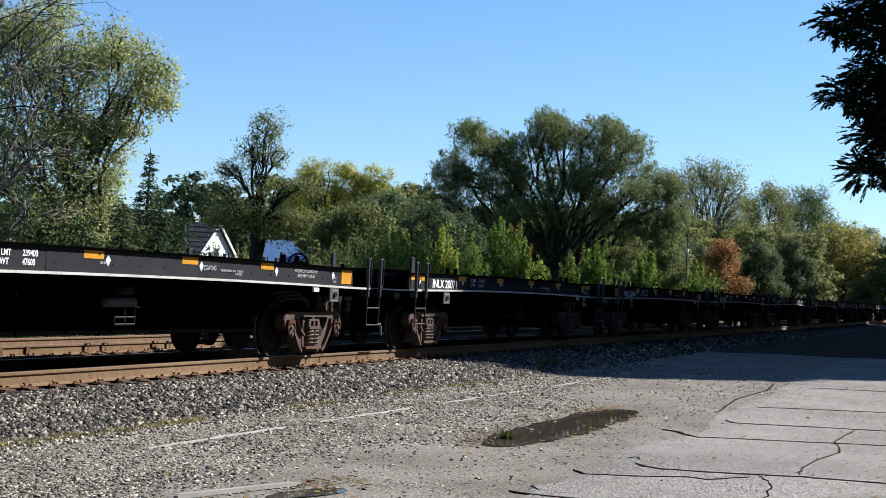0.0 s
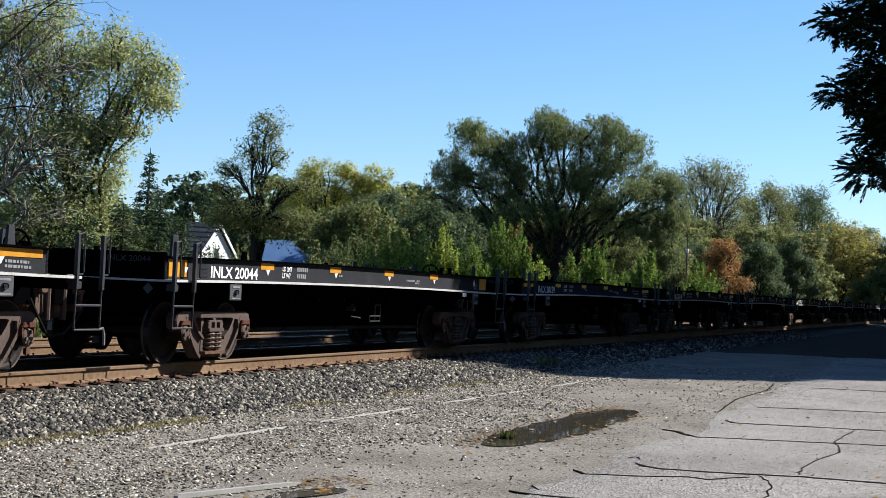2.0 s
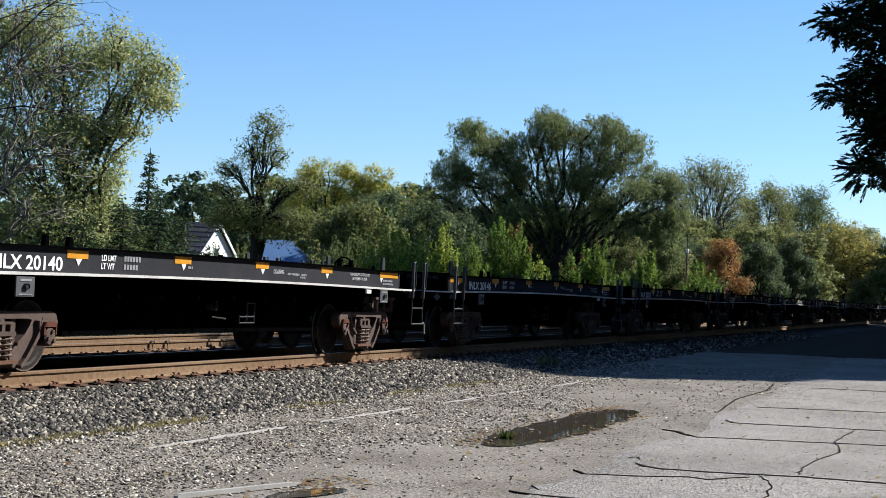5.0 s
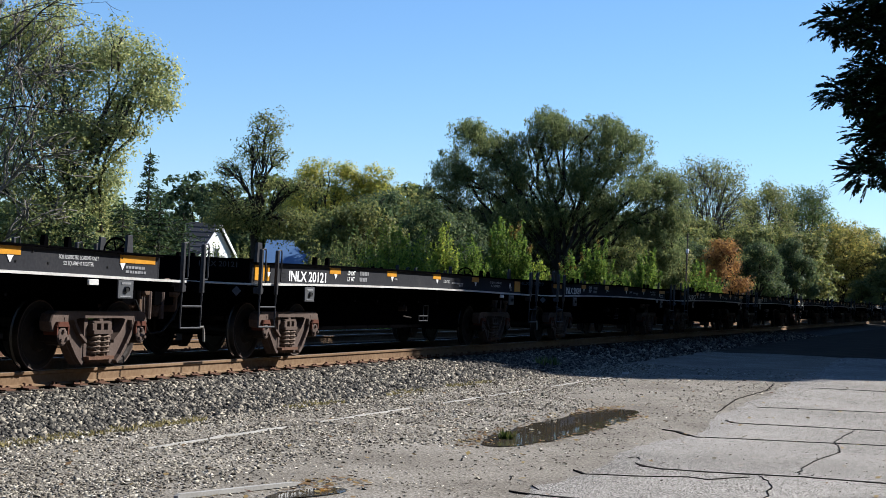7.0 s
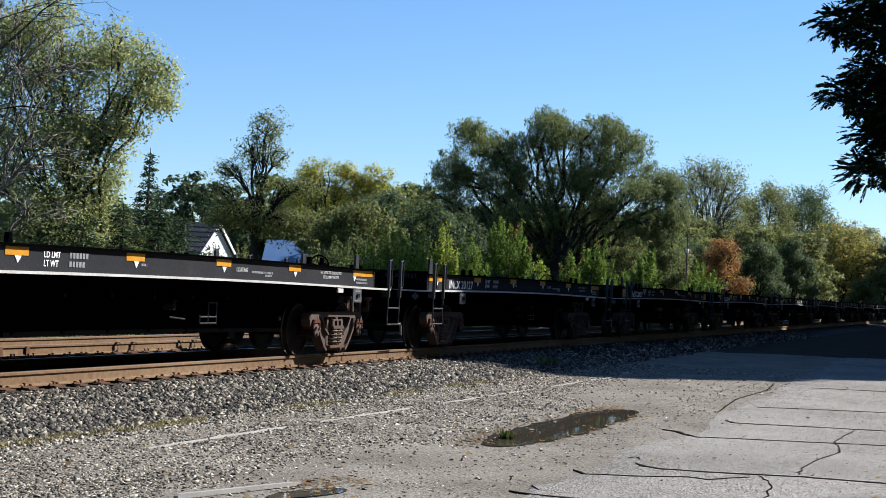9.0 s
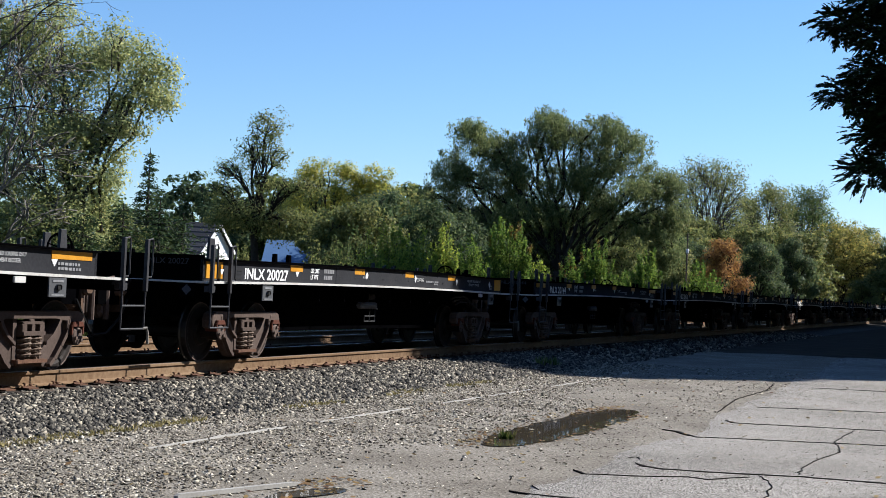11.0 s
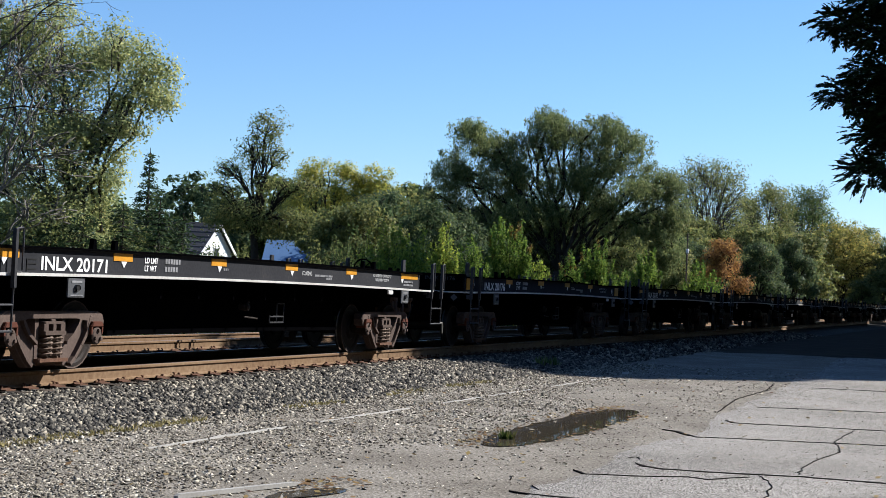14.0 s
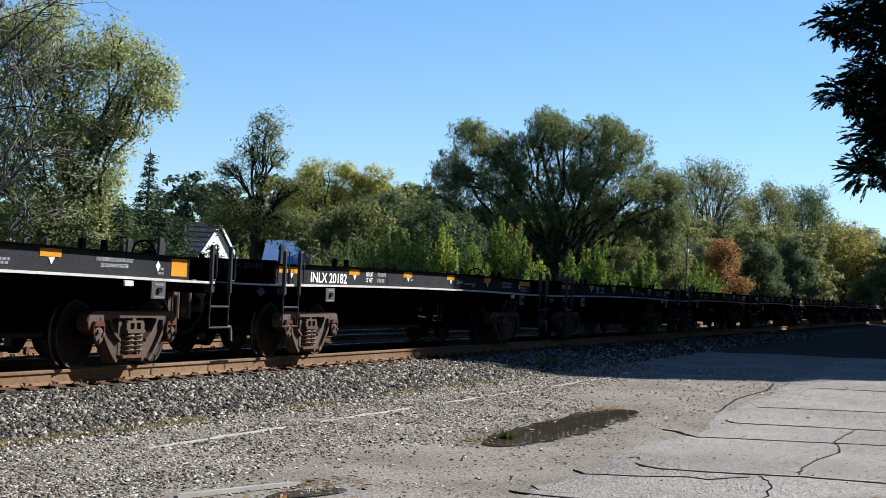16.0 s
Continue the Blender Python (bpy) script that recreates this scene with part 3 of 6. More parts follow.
outline_sheet("puddle", (17.95, 4.78, 0), (3.1, 0.41), 0.5, 0.0255, WATER, 0.34, 3, "still brown rain puddle beside the asphalt", "puddle")
outline_sheet("puddle", (10.5, 4.78, 0), (0.42, 0.14), -16, 0.0255, WATER, 0.3, 9, "small puddle reflecting blue sky", "puddle")

s = Shape()
s.prism([(0, 0), (1.3, 0), (1.3, 0.02), (1.22, 0.03), (0.03, 0.034), (0, 0.02)], -0.022, 0.022, 0.005)
link("board", s.mesh("board", BOARD), m=pose(9.66, 5.41, 0.02, 0, 0, -16.7), label="bleached grey wooden board lying on the ground", category="board")


def leaf_litter(name, pts, size, mat, label):
    n = len(pts)
    a = rng.uniform(0, 6.28, n)
    k = size * rng.uniform(0.6, 1.4, n)
    u = np.stack([np.cos(a), np.sin(a), rng.uniform(-0.25, 0.35, n)], -1) * k[:, None]
    w = np.stack([-np.sin(a), np.cos(a), rng.uniform(-0.3, 0.3, n)], -1) * (k * 0.6)[:, None]
    c = pts + np.array([0, 0, 1]) * (np.abs(u[:, 2]) + np.abs(w[:, 2]))[:, None]
    V = np.stack([c - u, c + w * 0.9, c + u, c - w], 1)
    return link(name, quads(name, V, 4, mat), label=label, category="leaves", kind="stuff")


def flat(p, z):
    return np.concatenate([p, np.full((len(p), 1), z)], 1)


w = rng.uniform(0, 6.28, 420)
ring = np.stack([17.95 + 3.2 * np.cos(w) * rng.normal(1, 0.1, 420), 4.8 + 0.42 * np.abs(np.sin(w)) ** 0.5 * np.sign(np.sin(w) + 0.6) * rng.normal(1.1, 0.2, 420)], -1)
leaf_litter("fallen_leaves", flat(ring, 0.028), 0.03, LITTER, "brown and yellow fallen leaves round the puddle")
leaf_litter("fallen_leaves", flat(scatter(9, 36, 0.8, 8.2, 420, 1.2), 0.026), 0.035, LITTER, "scattered dry leaves on the lot")
leaf_litter("fallen_leaves", flat(np.stack([rng.normal(11.0, 0.25, 90), rng.normal(4.83, 0.15, 90)], -1), 0.028), 0.032, LITTER, "heap of orange leaves by the board")


def tufts(name, pts, height, blades, spread, mat, label, category="grass", kind="stuff"):
    """Curved blades in small tufts."""
    P = np.repeat(pts, blades, 0)
    n = len(P)
    a = rng.uniform(0, 6.28, n)
    h = height * rng.uniform(0.45, 1.15, n)
    out = np.stack([np.cos(a), np.sin(a), np.zeros(n)], -1)
    side = np.stack([-np.sin(a), np.cos(a), np.zeros(n)], -1) * (0.012 + 0.025 * h)[:, None]
    base = P + out * rng.uniform(0, spread, n)[:, None]
    tip = base + out * (h * rng.uniform(0.1, 0.6, n))[:, None] + np.array([0, 0, 1]) * h[:, None]
    mid = (base + tip) / 2 + np.array([0, 0, 1]) * (h * 0.12)[:, None]
    V = np.stack([base - side, base + side, mid + side * 0.8, tip, mid - side * 0.8], 1)
    return link(name, quads(name, V, 5, mat), label=label, category=category, kind=kind)


tufts("weed_tuft", flat(np.stack([rng.normal(15.7, 0.1, 5), rng.normal(4.86, 0.05, 5)], -1), 0.01), 0.11, 8, 0.05, GRASS, "small green weed at the puddle's edge", "weed")
tufts("weed_tuft", flat(np.stack([rng.normal(31.3, 0.2, 9), rng.normal(8.9, 0.1, 9)], -1), 0.05), 0.22, 6, 0.08, LEAF_GREEN, "green weed growing in the ballast", "weed")
p = scatter(9, 26, 8.12, 8.42, 1100, 1.5)
p = p[np.array([noise.noise((x * 0.8, y * 2.0, 6)) for x, y in p]) > 0.0]
tufts("sparse_grass", flat(p, 0.0), 0.055, 4, 0.06, DRY_GRASS, "sparse short grass at the foot of the ballast")
p = scatter(25, 130, 18.2, 26, 2600)
tufts("tall_grass", flat(p, 0.02), 0.75, 6, 0.25, GRASS, "tall rough grass beyond the tracks")


# ---------------------------------------------------------------- trees
def spot(bearing, distance):
    """Ground point by bearing (degrees from the cross-track direction) and distance from where the camera stands."""
    return (distance * math.sin(radians(bearing)), distance * math.cos(radians(bearing)), 0.0)


def rand_dirs(g, n):
    d = g.normal(0, 1, (n, 3))
    return d / np.linalg.norm(d, axis=1)[:, None]


def split(g, lobes, k, s):
    """Breaks each lobe into smaller tufts over its upper side, with a core left inside."""
    out = []
    for x, y, z, rx, ry, rz in lobes:
        out.append((x, y, z, rx * 0.82, ry * 0.82, rz * 0.82))
        for d in rand_dirs(g, k):
            up = d[2] * 0.75 + 0.25
            f = s * g.uniform(0.75, 1.25)
            out.append((x + d[0] * rx * 0.72, y + d[1] * ry * 0.72, z + up * rz * 0.72, rx * f, ry * f, rz * f * 0.85))
    return out


def leaves(g, lobes, count, size, clump, per=22, shell=0.5, hang=0.0, up=0.6, slim=0.5, ragged=0.22, corners=3):
    """Leaf blades in clumps on rounded lobes (x, y, z, rx, ry, rz)."""
    L = np.array(lobes, float)
    w = (L[:, 3] * L[:, 4] * L[:, 5]) ** 0.66
    m = max(1, count // per)
    i = g.choice(len(L), m, p=w / w.sum())
    d = rand_dirs(g, m)
    r = shell + (1 - shell) * np.sqrt(g.uniform(0, 1, m))
    bump = np.array([noise.noise(tuple(q * 2.1 + k * 7.3)) for q, k in zip(d, i)]) + 0.6 * np.array([noise.noise(tuple(q * 5.3 + k * 3.1)) for q, k in zip(d, i)])
    c = L[i, :3] + d * L[i, 3:] * (r * (1 + ragged * bump))[:, None]
    c = np.repeat(c, per, 0)
    d = np.repeat(d, per, 0)
    n = len(c)
    off = rand_dirs(g, n) * (g.uniform(0, 1, n) ** 0.45)[:, None] * clump * np.array([1.75, 1.75, 1.2])
    if hang:
        off[:, 2] = -np.abs(g.normal(0, 1, n)) * hang
        off[:, :2] *= 0.55
    c = c + off
    nor = rand_dirs(g, n) * 0.9 + d * 0.7 + off / clump * 0.55 + np.array([0, 0, up])
    nor /= np.linalg.norm(nor, axis=1)[:, None]
    t = rand_dirs(g, n)
    if hang:
        t = t * 0.35 + np.array([0, 0, -1.0])
    t -= nor * (t * nor).sum(1)[:, None]
    t /= np.linalg.norm(t, axis=1)[:, None]
    b = np.cross(nor, t)
    k = (size * g.uniform(0.6, 1.35, n))[:, None]
    t, b = t * k, b * k * slim
    return np.stack([c - t, c + b, c + t, c - b], 1) if corners == 4 else np.stack([c - t, c + t * 0.3 + b * 1.3, c + t * 0.9 - b], 1)


def limb(s, g, a, b, r0, r1, sag=0.0, steps=5, wig=0.08, seg=6):
    a, b = Vector(a), Vector(b)
    d = (b - a).length
    pts, rad = [], []
    for i in range(steps + 1):
        k = i / steps
        p = a.lerp(b, k) + Vector(g.normal(0, wig * d * 0.35, 3)) * (1 if 0 < i < steps else 0)
        p.z += sag * d * math.sin(math.pi * k)
        pts.append(p)
        rad.append(r0 + (r1 - r0) * k)
    s.tube(pts, rad, seg)
    return pts


def wood(g, lobes, fork, r, twigs=9, lean=(0, 0), thin=0.45, twig_r=0.018):
    """A tapered trunk that forks into limbs towards the lobes, with twigs in each."""
    s = Shape()
    top = (lean[0], lean[1], fork)
    limb(s, g, (0, 0, -0.3), top, r * 1.25, r * 0.8, 0, 6, 0.05, 9)
    for x, y, z, rx, ry, rz in lobes:
        k = g.uniform(0.55, 1.0)
        a = Vector((lean[0] * k, lean[1] * k, fork * k))
        pts = limb(s, g, a, (x, y, z + rz * 0.2), r * thin, r * 0.16, 0.06, 6, 0.1)
        for _ in range(twigs):
            q = pts[int(g.integers(2, len(pts)))]
            d = rand_dirs(g, 1)[0]
            e = (x + d[0] * rx * 0.85, y + d[1] * ry * 0.85, z + (abs(d[2]) * 1.1 - 0.2) * rz * 0.85)
            sub = limb(s, g, q, e, r * 0.13 + 0.01, twig_r, 0.08, 4, 0.12, 3)
            for _ in range(2):
                d = Vector(rand_dirs(g, 1)[0]) * min(rx, rz) * 0.3
                limb(s, g, sub[2], sub[3] + d, twig_r * 1.4, twig_r * 0.5, 0, 2, 0.1, 3)
    return s


def tree(name, where, lobes, count, size, mat, fork, r, label, seed, bark=None, clump=0.32, category="tree", group="", twigs=9, lean=(0, 0), extra=None, thin=0.45, turn=0.0, tuft=None, **kw):
    g = np.random.default_rng(seed)
    base = tagged(new(name), label, category, group)
    base.matrix_basis = pose(where[0], where[1], 0.0, 0, 0, turn)
    link("trunk", wood(g, lobes, fork, r, twigs, lean, thin).mesh("trunk", bark or BARK, True), base)
    V = leaves(g, split(g, lobes, *tuft) if tuft else lobes, count, size, clump, **kw)
    if extra:
        E = leaves(g, extra[0], extra[1], size, clump, **kw)
        link("crown", quads("crown", np.concatenate([V, E]), V.shape[1], None, [0] * len(V) + [1] * len(E), [mat, extra[2]]), base)
    else:
        link("crown", quads("crown", V, V.shape[1], mat), base)
    return base


def cloud(g, n, w, h0, h1, depth=None):
    """Irregular lobes that fill a crown of width w between two heights."""
    out = []
    for i in range(n):
        k = (i + 0.5) / n
        z = h0 + (h1 - h0) * (0.18 + 0.74 * k)
        reach = w / 2 * math.sin(math.pi * (0.28 + 0.62 * k)) * 0.62
        a = i * 2.4 + g.uniform(-0.5, 0.5)
        r = w * g.uniform(0.17, 0.25)
        out.append((reach * math.cos(a), reach * math.sin(a) * (depth or 1), z, r, r, min(r * g.uniform(0.75, 1.0), (h1 - h0) * 0.25)))
    return out


def broadleaf(name, where, w, h0, h1, mat, label, seed, count=5200, size=0.16, n=9, fork=None, r=0.2, **kw):
    g = np.random.default_rng(seed + 900)
    return tree(name, where, cloud(g, n, w, h0, h1), count, size, mat, fork or h0 + (h1 - h0) * 0.3, r, label, seed, **kw)


def conifer(name, where, height, width, mat, label, seed, tiers=26, size=0.16, category="conifer", pointed=1.0, bottom=0.1):
    g = np.random.default_rng(seed)
    base = tagged(new(name), label, category)
    base.matrix_basis = pose(where[0], where[1], 0.0)
    s = Shape()
    limb(s, g, (0, 0, -0.2), (0, 0, height * 0.985), width * 0.06, 0.012, 0, 8, 0.006, 7)
    C = []
    for i in range(tiers):
        k = bottom + (0.97 - bottom) * i / tiers
        reach = width / 2 * (1 - k) ** pointed
        for j in range(int(5 + 9 * (1 - k))):
            a = g.uniform(0, 6.28)
            l = reach * g.uniform(0.65, 1.15)
            tip = np.array([l * math.cos(a), l * math.sin(a), height * k - l * 0.22 + g.normal(0, 0.06)])
            root = np.array([0, 0, height * k])
            limb(s, g, root, tip, 0.018, 0.005, 0, 2, 0.04, 4)
            m = int(12 + 30 * l)
            q = g.uniform(0.2, 1.05, m)[:, None]
            C.append(root + (tip - root) * q + g.normal(0, 0.09 + 0.05 * l, (m, 3)) * np.array([1, 1, 0.55]))
    C = np.concatenate(C)
    n = len(C)
    d = C * np.array([1, 1, 0])
    d /= np.linalg.norm(d, axis=1)[:, None] + 1e-6
    t = d + g.normal(0, 0.5, (n, 3)) + np.array([0, 0, -0.15])
    t /= np.linalg.norm(t, axis=1)[:, None]
    b = np.cross(t, rand_dirs(g, n))
    k = (size * g.uniform(0.5, 1.3, n))[:, None]
    V = np.stack([C - t * k, C + t * k * 0.2 + b * k * 0.4, C + t * k - b * k * 0.2], 1)
    link("trunk", s.mesh("trunk", BARK), base)
    link("crown", quads("crown", V, 3, mat), base)
    return base


def shrub(where, w, h, mat, label, seed, count=5200, size=0.075, tips=None, group="shrubs beyond the tracks"):
    """Many upright leafy shoots from the ground."""
    g = np.random.default_rng(seed)
    base = tagged(new("shrub"), label, "shrub", group)
    base.matrix_basis = pose(where[0], where[1], 0.0)
    s, C, D, tipped = Shape(), [], [], []
    shoots = 76
    for i in range(shoots):
        a, q = g.uniform(0, 6.28), math.sqrt(g.uniform(0, 1))
        x, y = w / 2 * q * math.cos(a), w / 2 * q * math.sin(a)
        top = h * (1 - 0.58 * q ** 2.4) * g.uniform(0.76, 1.1)
        root, tip = np.array([x * 0.35, y * 0.35, -0.05]), np.array([x * 1.05, y * 1.05, top])
        limb(s, g, root, tip, 0.016, 0.004, 0.03, 3, 0.05, 3)
        m = count // shoots
        k = np.sort(g.uniform(0.06, 1.03, m))[:, None]
        C.append(root + (tip - root) * k + g.normal(0, 1, (m, 3)) * (0.035 + 0.13 * (1 - k)))
        D.append(np.repeat([(tip - root) / np.linalg.norm(tip - root)], m, 0))
        tipped.append((k[:, 0] > 0.93) & (g.uniform(0, 1) < (0.14 if tips else 0)))
    C, D = np.concatenate(C), np.concatenate(D)
    n = len(C)
    t = D * 0.7 + rand_dirs(g, n)
    t /= np.linalg.norm(t, axis=1)[:, None]
    b = np.cross(t, rand_dirs(g, n))
    k = (size * g.uniform(0.6, 1.4, n))[:, None]
    V = np.stack([C - t * k, C + t * k * 0.3 + b * k * 0.6, C + t * k - b * k * 0.5], 1)
    link("stem_clump", s.mesh("stem_clump", BARK), base)
    link("foliage", quads("foliage", V, 3, None, np.concatenate(tipped).astype(int), [mat, tips or mat]), base)
    return base


# ---------------------------------------------------------------- the trees and houses of the place
def view_tree(name, bearing, distance, *a, **k):
    return tree(name, spot(bearing, distance), *a, turn=-bearing, **k)


view_tree("cottonwood_tree", 56.69, 50, [(1.07, 0, 8.5, 1.09, 1.54, 1.22), (2.07, 0.2, 8, 0.96, 1.28, 0.96), (2.17, 0, 7.05, 0.83, 1.28, 0.7), (0.2, 0, 8.3, 0.9, 1.41, 1.15), (1.07, 0, 7.1, 1.22, 1.54, 1.02),
    (1.25, 0, 6.05, 0.83, 1.28, 0.64), (0.2, 0.2, 5.9, 1.15, 1.54, 0.96), (-0.5, 0, 7.2, 1.03, 1.38, 1.03), (-1, 0, 9.2, 1.09, 1.38, 1.03), (-2.2, 0.3, 9.2, 1.26, 1.49, 1.15), (-1.5, 0, 7.8, 1.26, 1.49, 1.15), (-2.7, 0, 7.4, 1.26, 1.49, 1.38),
    (-0.8, -0.2, 5.8, 1.26, 1.38, 1.15), (-2.2, 0, 5.7, 1.38, 1.49, 1.26), (-0.1, 0.1, 4.5, 0.8, 1.38, 0.92), (-1.3, 0, 4.2, 1.26, 1.38, 1.26), (-2.8, 0, 4, 1.38, 1.49, 1.38), (-0.4, 0, 3, 1.03, 1.38, 1.03), (-1.8, 0, 2.4, 1.49, 1.38, 1.26), (-3, 0, 2.4, 1.38, 1.38, 1.26),
    (1, 0.2, 5.5, 1.1, 1.2, 0.8), (0.5, 0.2, 4.4, 0.9, 1.2, 0.8), (0.3, 0.2, 3.4, 0.9, 1.2, 0.9), (0.1, 0.2, 2.3, 1.1, 1.2, 0.9)],
    64000, 0.06, LEAF_YELLOWGREEN, 3.6, 0.2, "tall cottonwood with thinning yellow-green autumn leaves", 11, clump=0.24, per=6, shell=0.0, ragged=0.5, bark=GREY_BARK, tuft=(6, 0.5), twigs=3, thin=0.3)
bare = view_tree("bare_tree", 53.4, 42, [(1.6, 0, 6.6, 1.7, 1.2, 1.5), (1.5, 0.2, 4.3, 1.7, 1.2, 1.2), (0.9, 0, 8.2, 1.8, 1.2, 1.3), (1.9, 0, 3.0, 1.2, 1.0, 0.9), (1.2, 0, 5.4, 1.9, 1.2, 1.2)],
    3600, 0.045, LEAF_OLIVE, 3.4, 0.07, "mostly bare grey tree with long thin twigs", 12, clump=0.3, bark=PALE_BARK, twigs=13, per=5, shell=0.3, ragged=0.4)


def sweeping_limbs():
    """Long limbs that sweep out of the bare tree, each with thin side twigs."""
    g = np.random.default_rng(121)
    for mat, r, pts in ((BARK, 0.05, ((-0.4, 5.2), (0.31, 7.23), (0.85, 7.82), (1.32, 8.39), (1.95, 8.95))), (BARK, 0.03, ((-0.3, 6.5), (0.27, 8.02), (0.89, 8.32), (1.53, 8.62))),
                        (BARK, 0.034, ((-0.4, 4.6), (0.38, 5.69), (0.95, 5.83), (1.96, 5.78), (3.12, 5.92))), (BARK, 0.014, ((1.3, 8.2), (1.62, 8.27), (2.11, 8.61), (2.98, 8.77))),
                        (PALE_BARK, 0.026, ((-0.3, 5.6), (0.34, 6.45), (0.62, 6.62), (1.2, 6.7))), (PALE_BARK, 0.016, ((-0.3, 6.6), (0.32, 6.93), (1.05, 6.65), (1.94, 6.05), (2.77, 5.49))),
                        (PALE_BARK, 0.024, ((-0.3, 3.6), (0.49, 3.57), (1.0, 3.31), (1.44, 3.07), (2.2, 3.04))), (PALE_BARK, 0.02, ((-0.2, 3.4), (0.45, 4.38), (0.86, 4.75), (1.5, 5.04)))):
        s = Shape()
        line = [Vector((x, -0.6 + 0.15 * i, z)) for i, (x, z) in enumerate(pts)]
        s.tube(line, [r * (1 - 0.75 * i / (len(line) - 1)) for i in range(len(line))], 6)
        for _ in range(9):
            k = int(g.integers(1, len(line)))
            a = line[k - 1].lerp(line[k], g.uniform(0.2, 1.0))
            limb(s, g, a, a + Vector((g.uniform(0.2, 0.9), g.normal(0, 0.2), g.normal(0.05, 0.3))), r * 0.28, 0.004, 0.05, 4, 0.1, 4)
        part("limb", s, mat, bare)


sweeping_limbs()
for i, (b, d, h, w) in enumerate(((57.0, 47, 3.55, 2.3), (58.4, 48, 3.8, 2.4), (59.7, 50, 4.05, 2.3), (60.55, 52, 3.75, 2.1), (55.9, 49, 3.2, 2.2))):
    conifer("juniper", spot(b, d), h, w, LEAF_CONIFER, "dense dark green juniper with yellowing tips", 20 + i, 22, 0.09, "conifer", 0.42, 0.03)
conifer("spruce_tree", spot(59.25, 70), 7.35, 3.0, LEAF_CONIFER, "narrow dark spruce with a thin pointed top", 31, 24, 0.11, "conifer", 0.8)
view_tree("half_bare_tree", 63.16, 95, [(0.5, 0, 10.9, 1.25, 1.2, 1.2), (-0.4, 0, 9.5, 1.2, 1.2, 1.2), (1.0, 0, 9.3, 0.9, 1.0, 1.0), (-1.8, 0, 8.2, 1.0, 1.0, 0.8), (1.9, 0, 7.4, 1.0, 1.0, 0.7),
    (3.1, 0, 7.4, 0.9, 1.0, 0.7), (0.1, 0, 7.4, 1.2, 1.2, 1.0), (-0.8, 0, 5.6, 1.8, 1.6, 1.1), (1.8, 0, 5.0, 2.2, 1.6, 1.3), (-2.2, 0, 6.9, 1.0, 1.0, 0.8)],
    10500, 0.08, LEAF_OLIVE, 6.2, 0.24, "tall half-bare tree with one heavy side limb", 13, extra=([(-0.8, 0, 5.3, 1.6, 1.4, 0.8), (1.9, 0, 5.3, 2.1, 1.5, 0.8), (0.5, 0, 4.7, 1.3, 1.3, 0.7), (-2.1, 0, 5.0, 1.2, 1.2, 0.8), (3.4, 0.2, 5.2, 1.0, 1.2, 0.7)], 6000, LEAF_OLIVE), clump=0.26, per=10, shell=0.2, ragged=0.45, thin=0.55, twigs=12)
view_tree("willow_tree", 74.39, 112, [(7.2, 0.2, 9.6, 1.5, 1.8, 1.5), (8.3, 0.4, 7.4, 1.2, 1.6, 1.9), (8.0, 0.6, 4.8, 1.2, 1.6, 2.0), (-1.0, 0, 13.9, 1.5, 1.8, 1.2), (-6.4, 0, 12.45, 2.28, 2.76, 1.8), (-5, 0.2, 11.85, 1.68, 2.3, 1.56), (-8, 0, 10.15, 1.92, 2.53, 1.68), (-9, 0.4, 8.05, 1.56, 2.07, 1.68), (-4.3, 0, 9.85, 2.4, 2.99, 1.92), (-6.6, 0, 8.85, 2.52, 2.99, 1.92),
    (-1.2, 0, 13.45, 1.8, 2.3, 1.68), (-2.3, 0.3, 11.85, 1.56, 2.07, 1.56), (0.4, 0.2, 12.75, 1.8, 2.3, 1.68), (2.2, 0, 13.35, 2.16, 2.76, 1.56), (4.3, 0, 11.95, 2.16, 2.76, 1.8), (6.2, 0.4, 9.65, 1.92, 2.53, 1.8), (2.6, -0.3, 11.15, 2.4, 2.76, 1.8),
    (0.2, -0.6, 10.15, 2.64, 3.22, 1.92), (-2, 0, 9.45, 2.16, 2.53, 1.92), (4.6, -0.6, 8.65, 2.4, 2.99, 1.8), (2.4, 0.2, 8.25, 2.28, 2.76, 1.8), (7.3, 0.4, 7.85, 1.44, 1.84, 2.04), (6.3, 0, 6.65, 1.92, 2.3, 1.92), (7.2, 0.3, 5.05, 1.44, 1.84, 2.04),
    (-3.4, -0.3, 7.25, 2.52, 2.99, 2.04), (-0.6, 0.6, 7.25, 2.52, 2.76, 1.92), (-7.6, 0, 6.65, 2.4, 2.76, 1.92), (-5.4, 0.4, 6.05, 2.4, 2.76, 1.92), (-8.2, 0.3, 4.55, 2.4, 2.53, 2.04), (-5.6, 0.6, 3.85, 2.52, 2.53, 2.04), (-2.6, 0.8, 4.85, 2.52, 2.53, 2.04),
    (0.6, 1.2, 5.05, 2.52, 2.53, 2.04), (3.6, 0.9, 5.85, 2.4, 2.53, 1.92), (5.4, 0.8, 4.45, 2.16, 2.3, 2.04), (2.8, 1.4, 3.65, 2.4, 2.3, 2.04), (-0.5, 1.8, 2.85, 2.64, 2.3, 1.92), (-3.4, 1.6, 2.85, 2.64, 2.3, 1.92), (6.6, 1, 2.85, 2.04, 2.07, 1.92)],
    270000, 0.085, LEAF_WILLOW, 3.2, 0.5, "broad old willow with hanging grey-green foliage", 14, clump=0.26, per=20, shell=0.3, hang=0.28, ragged=0.28, slim=0.4, thin=0.3, twigs=2, tuft=(8, 0.48))
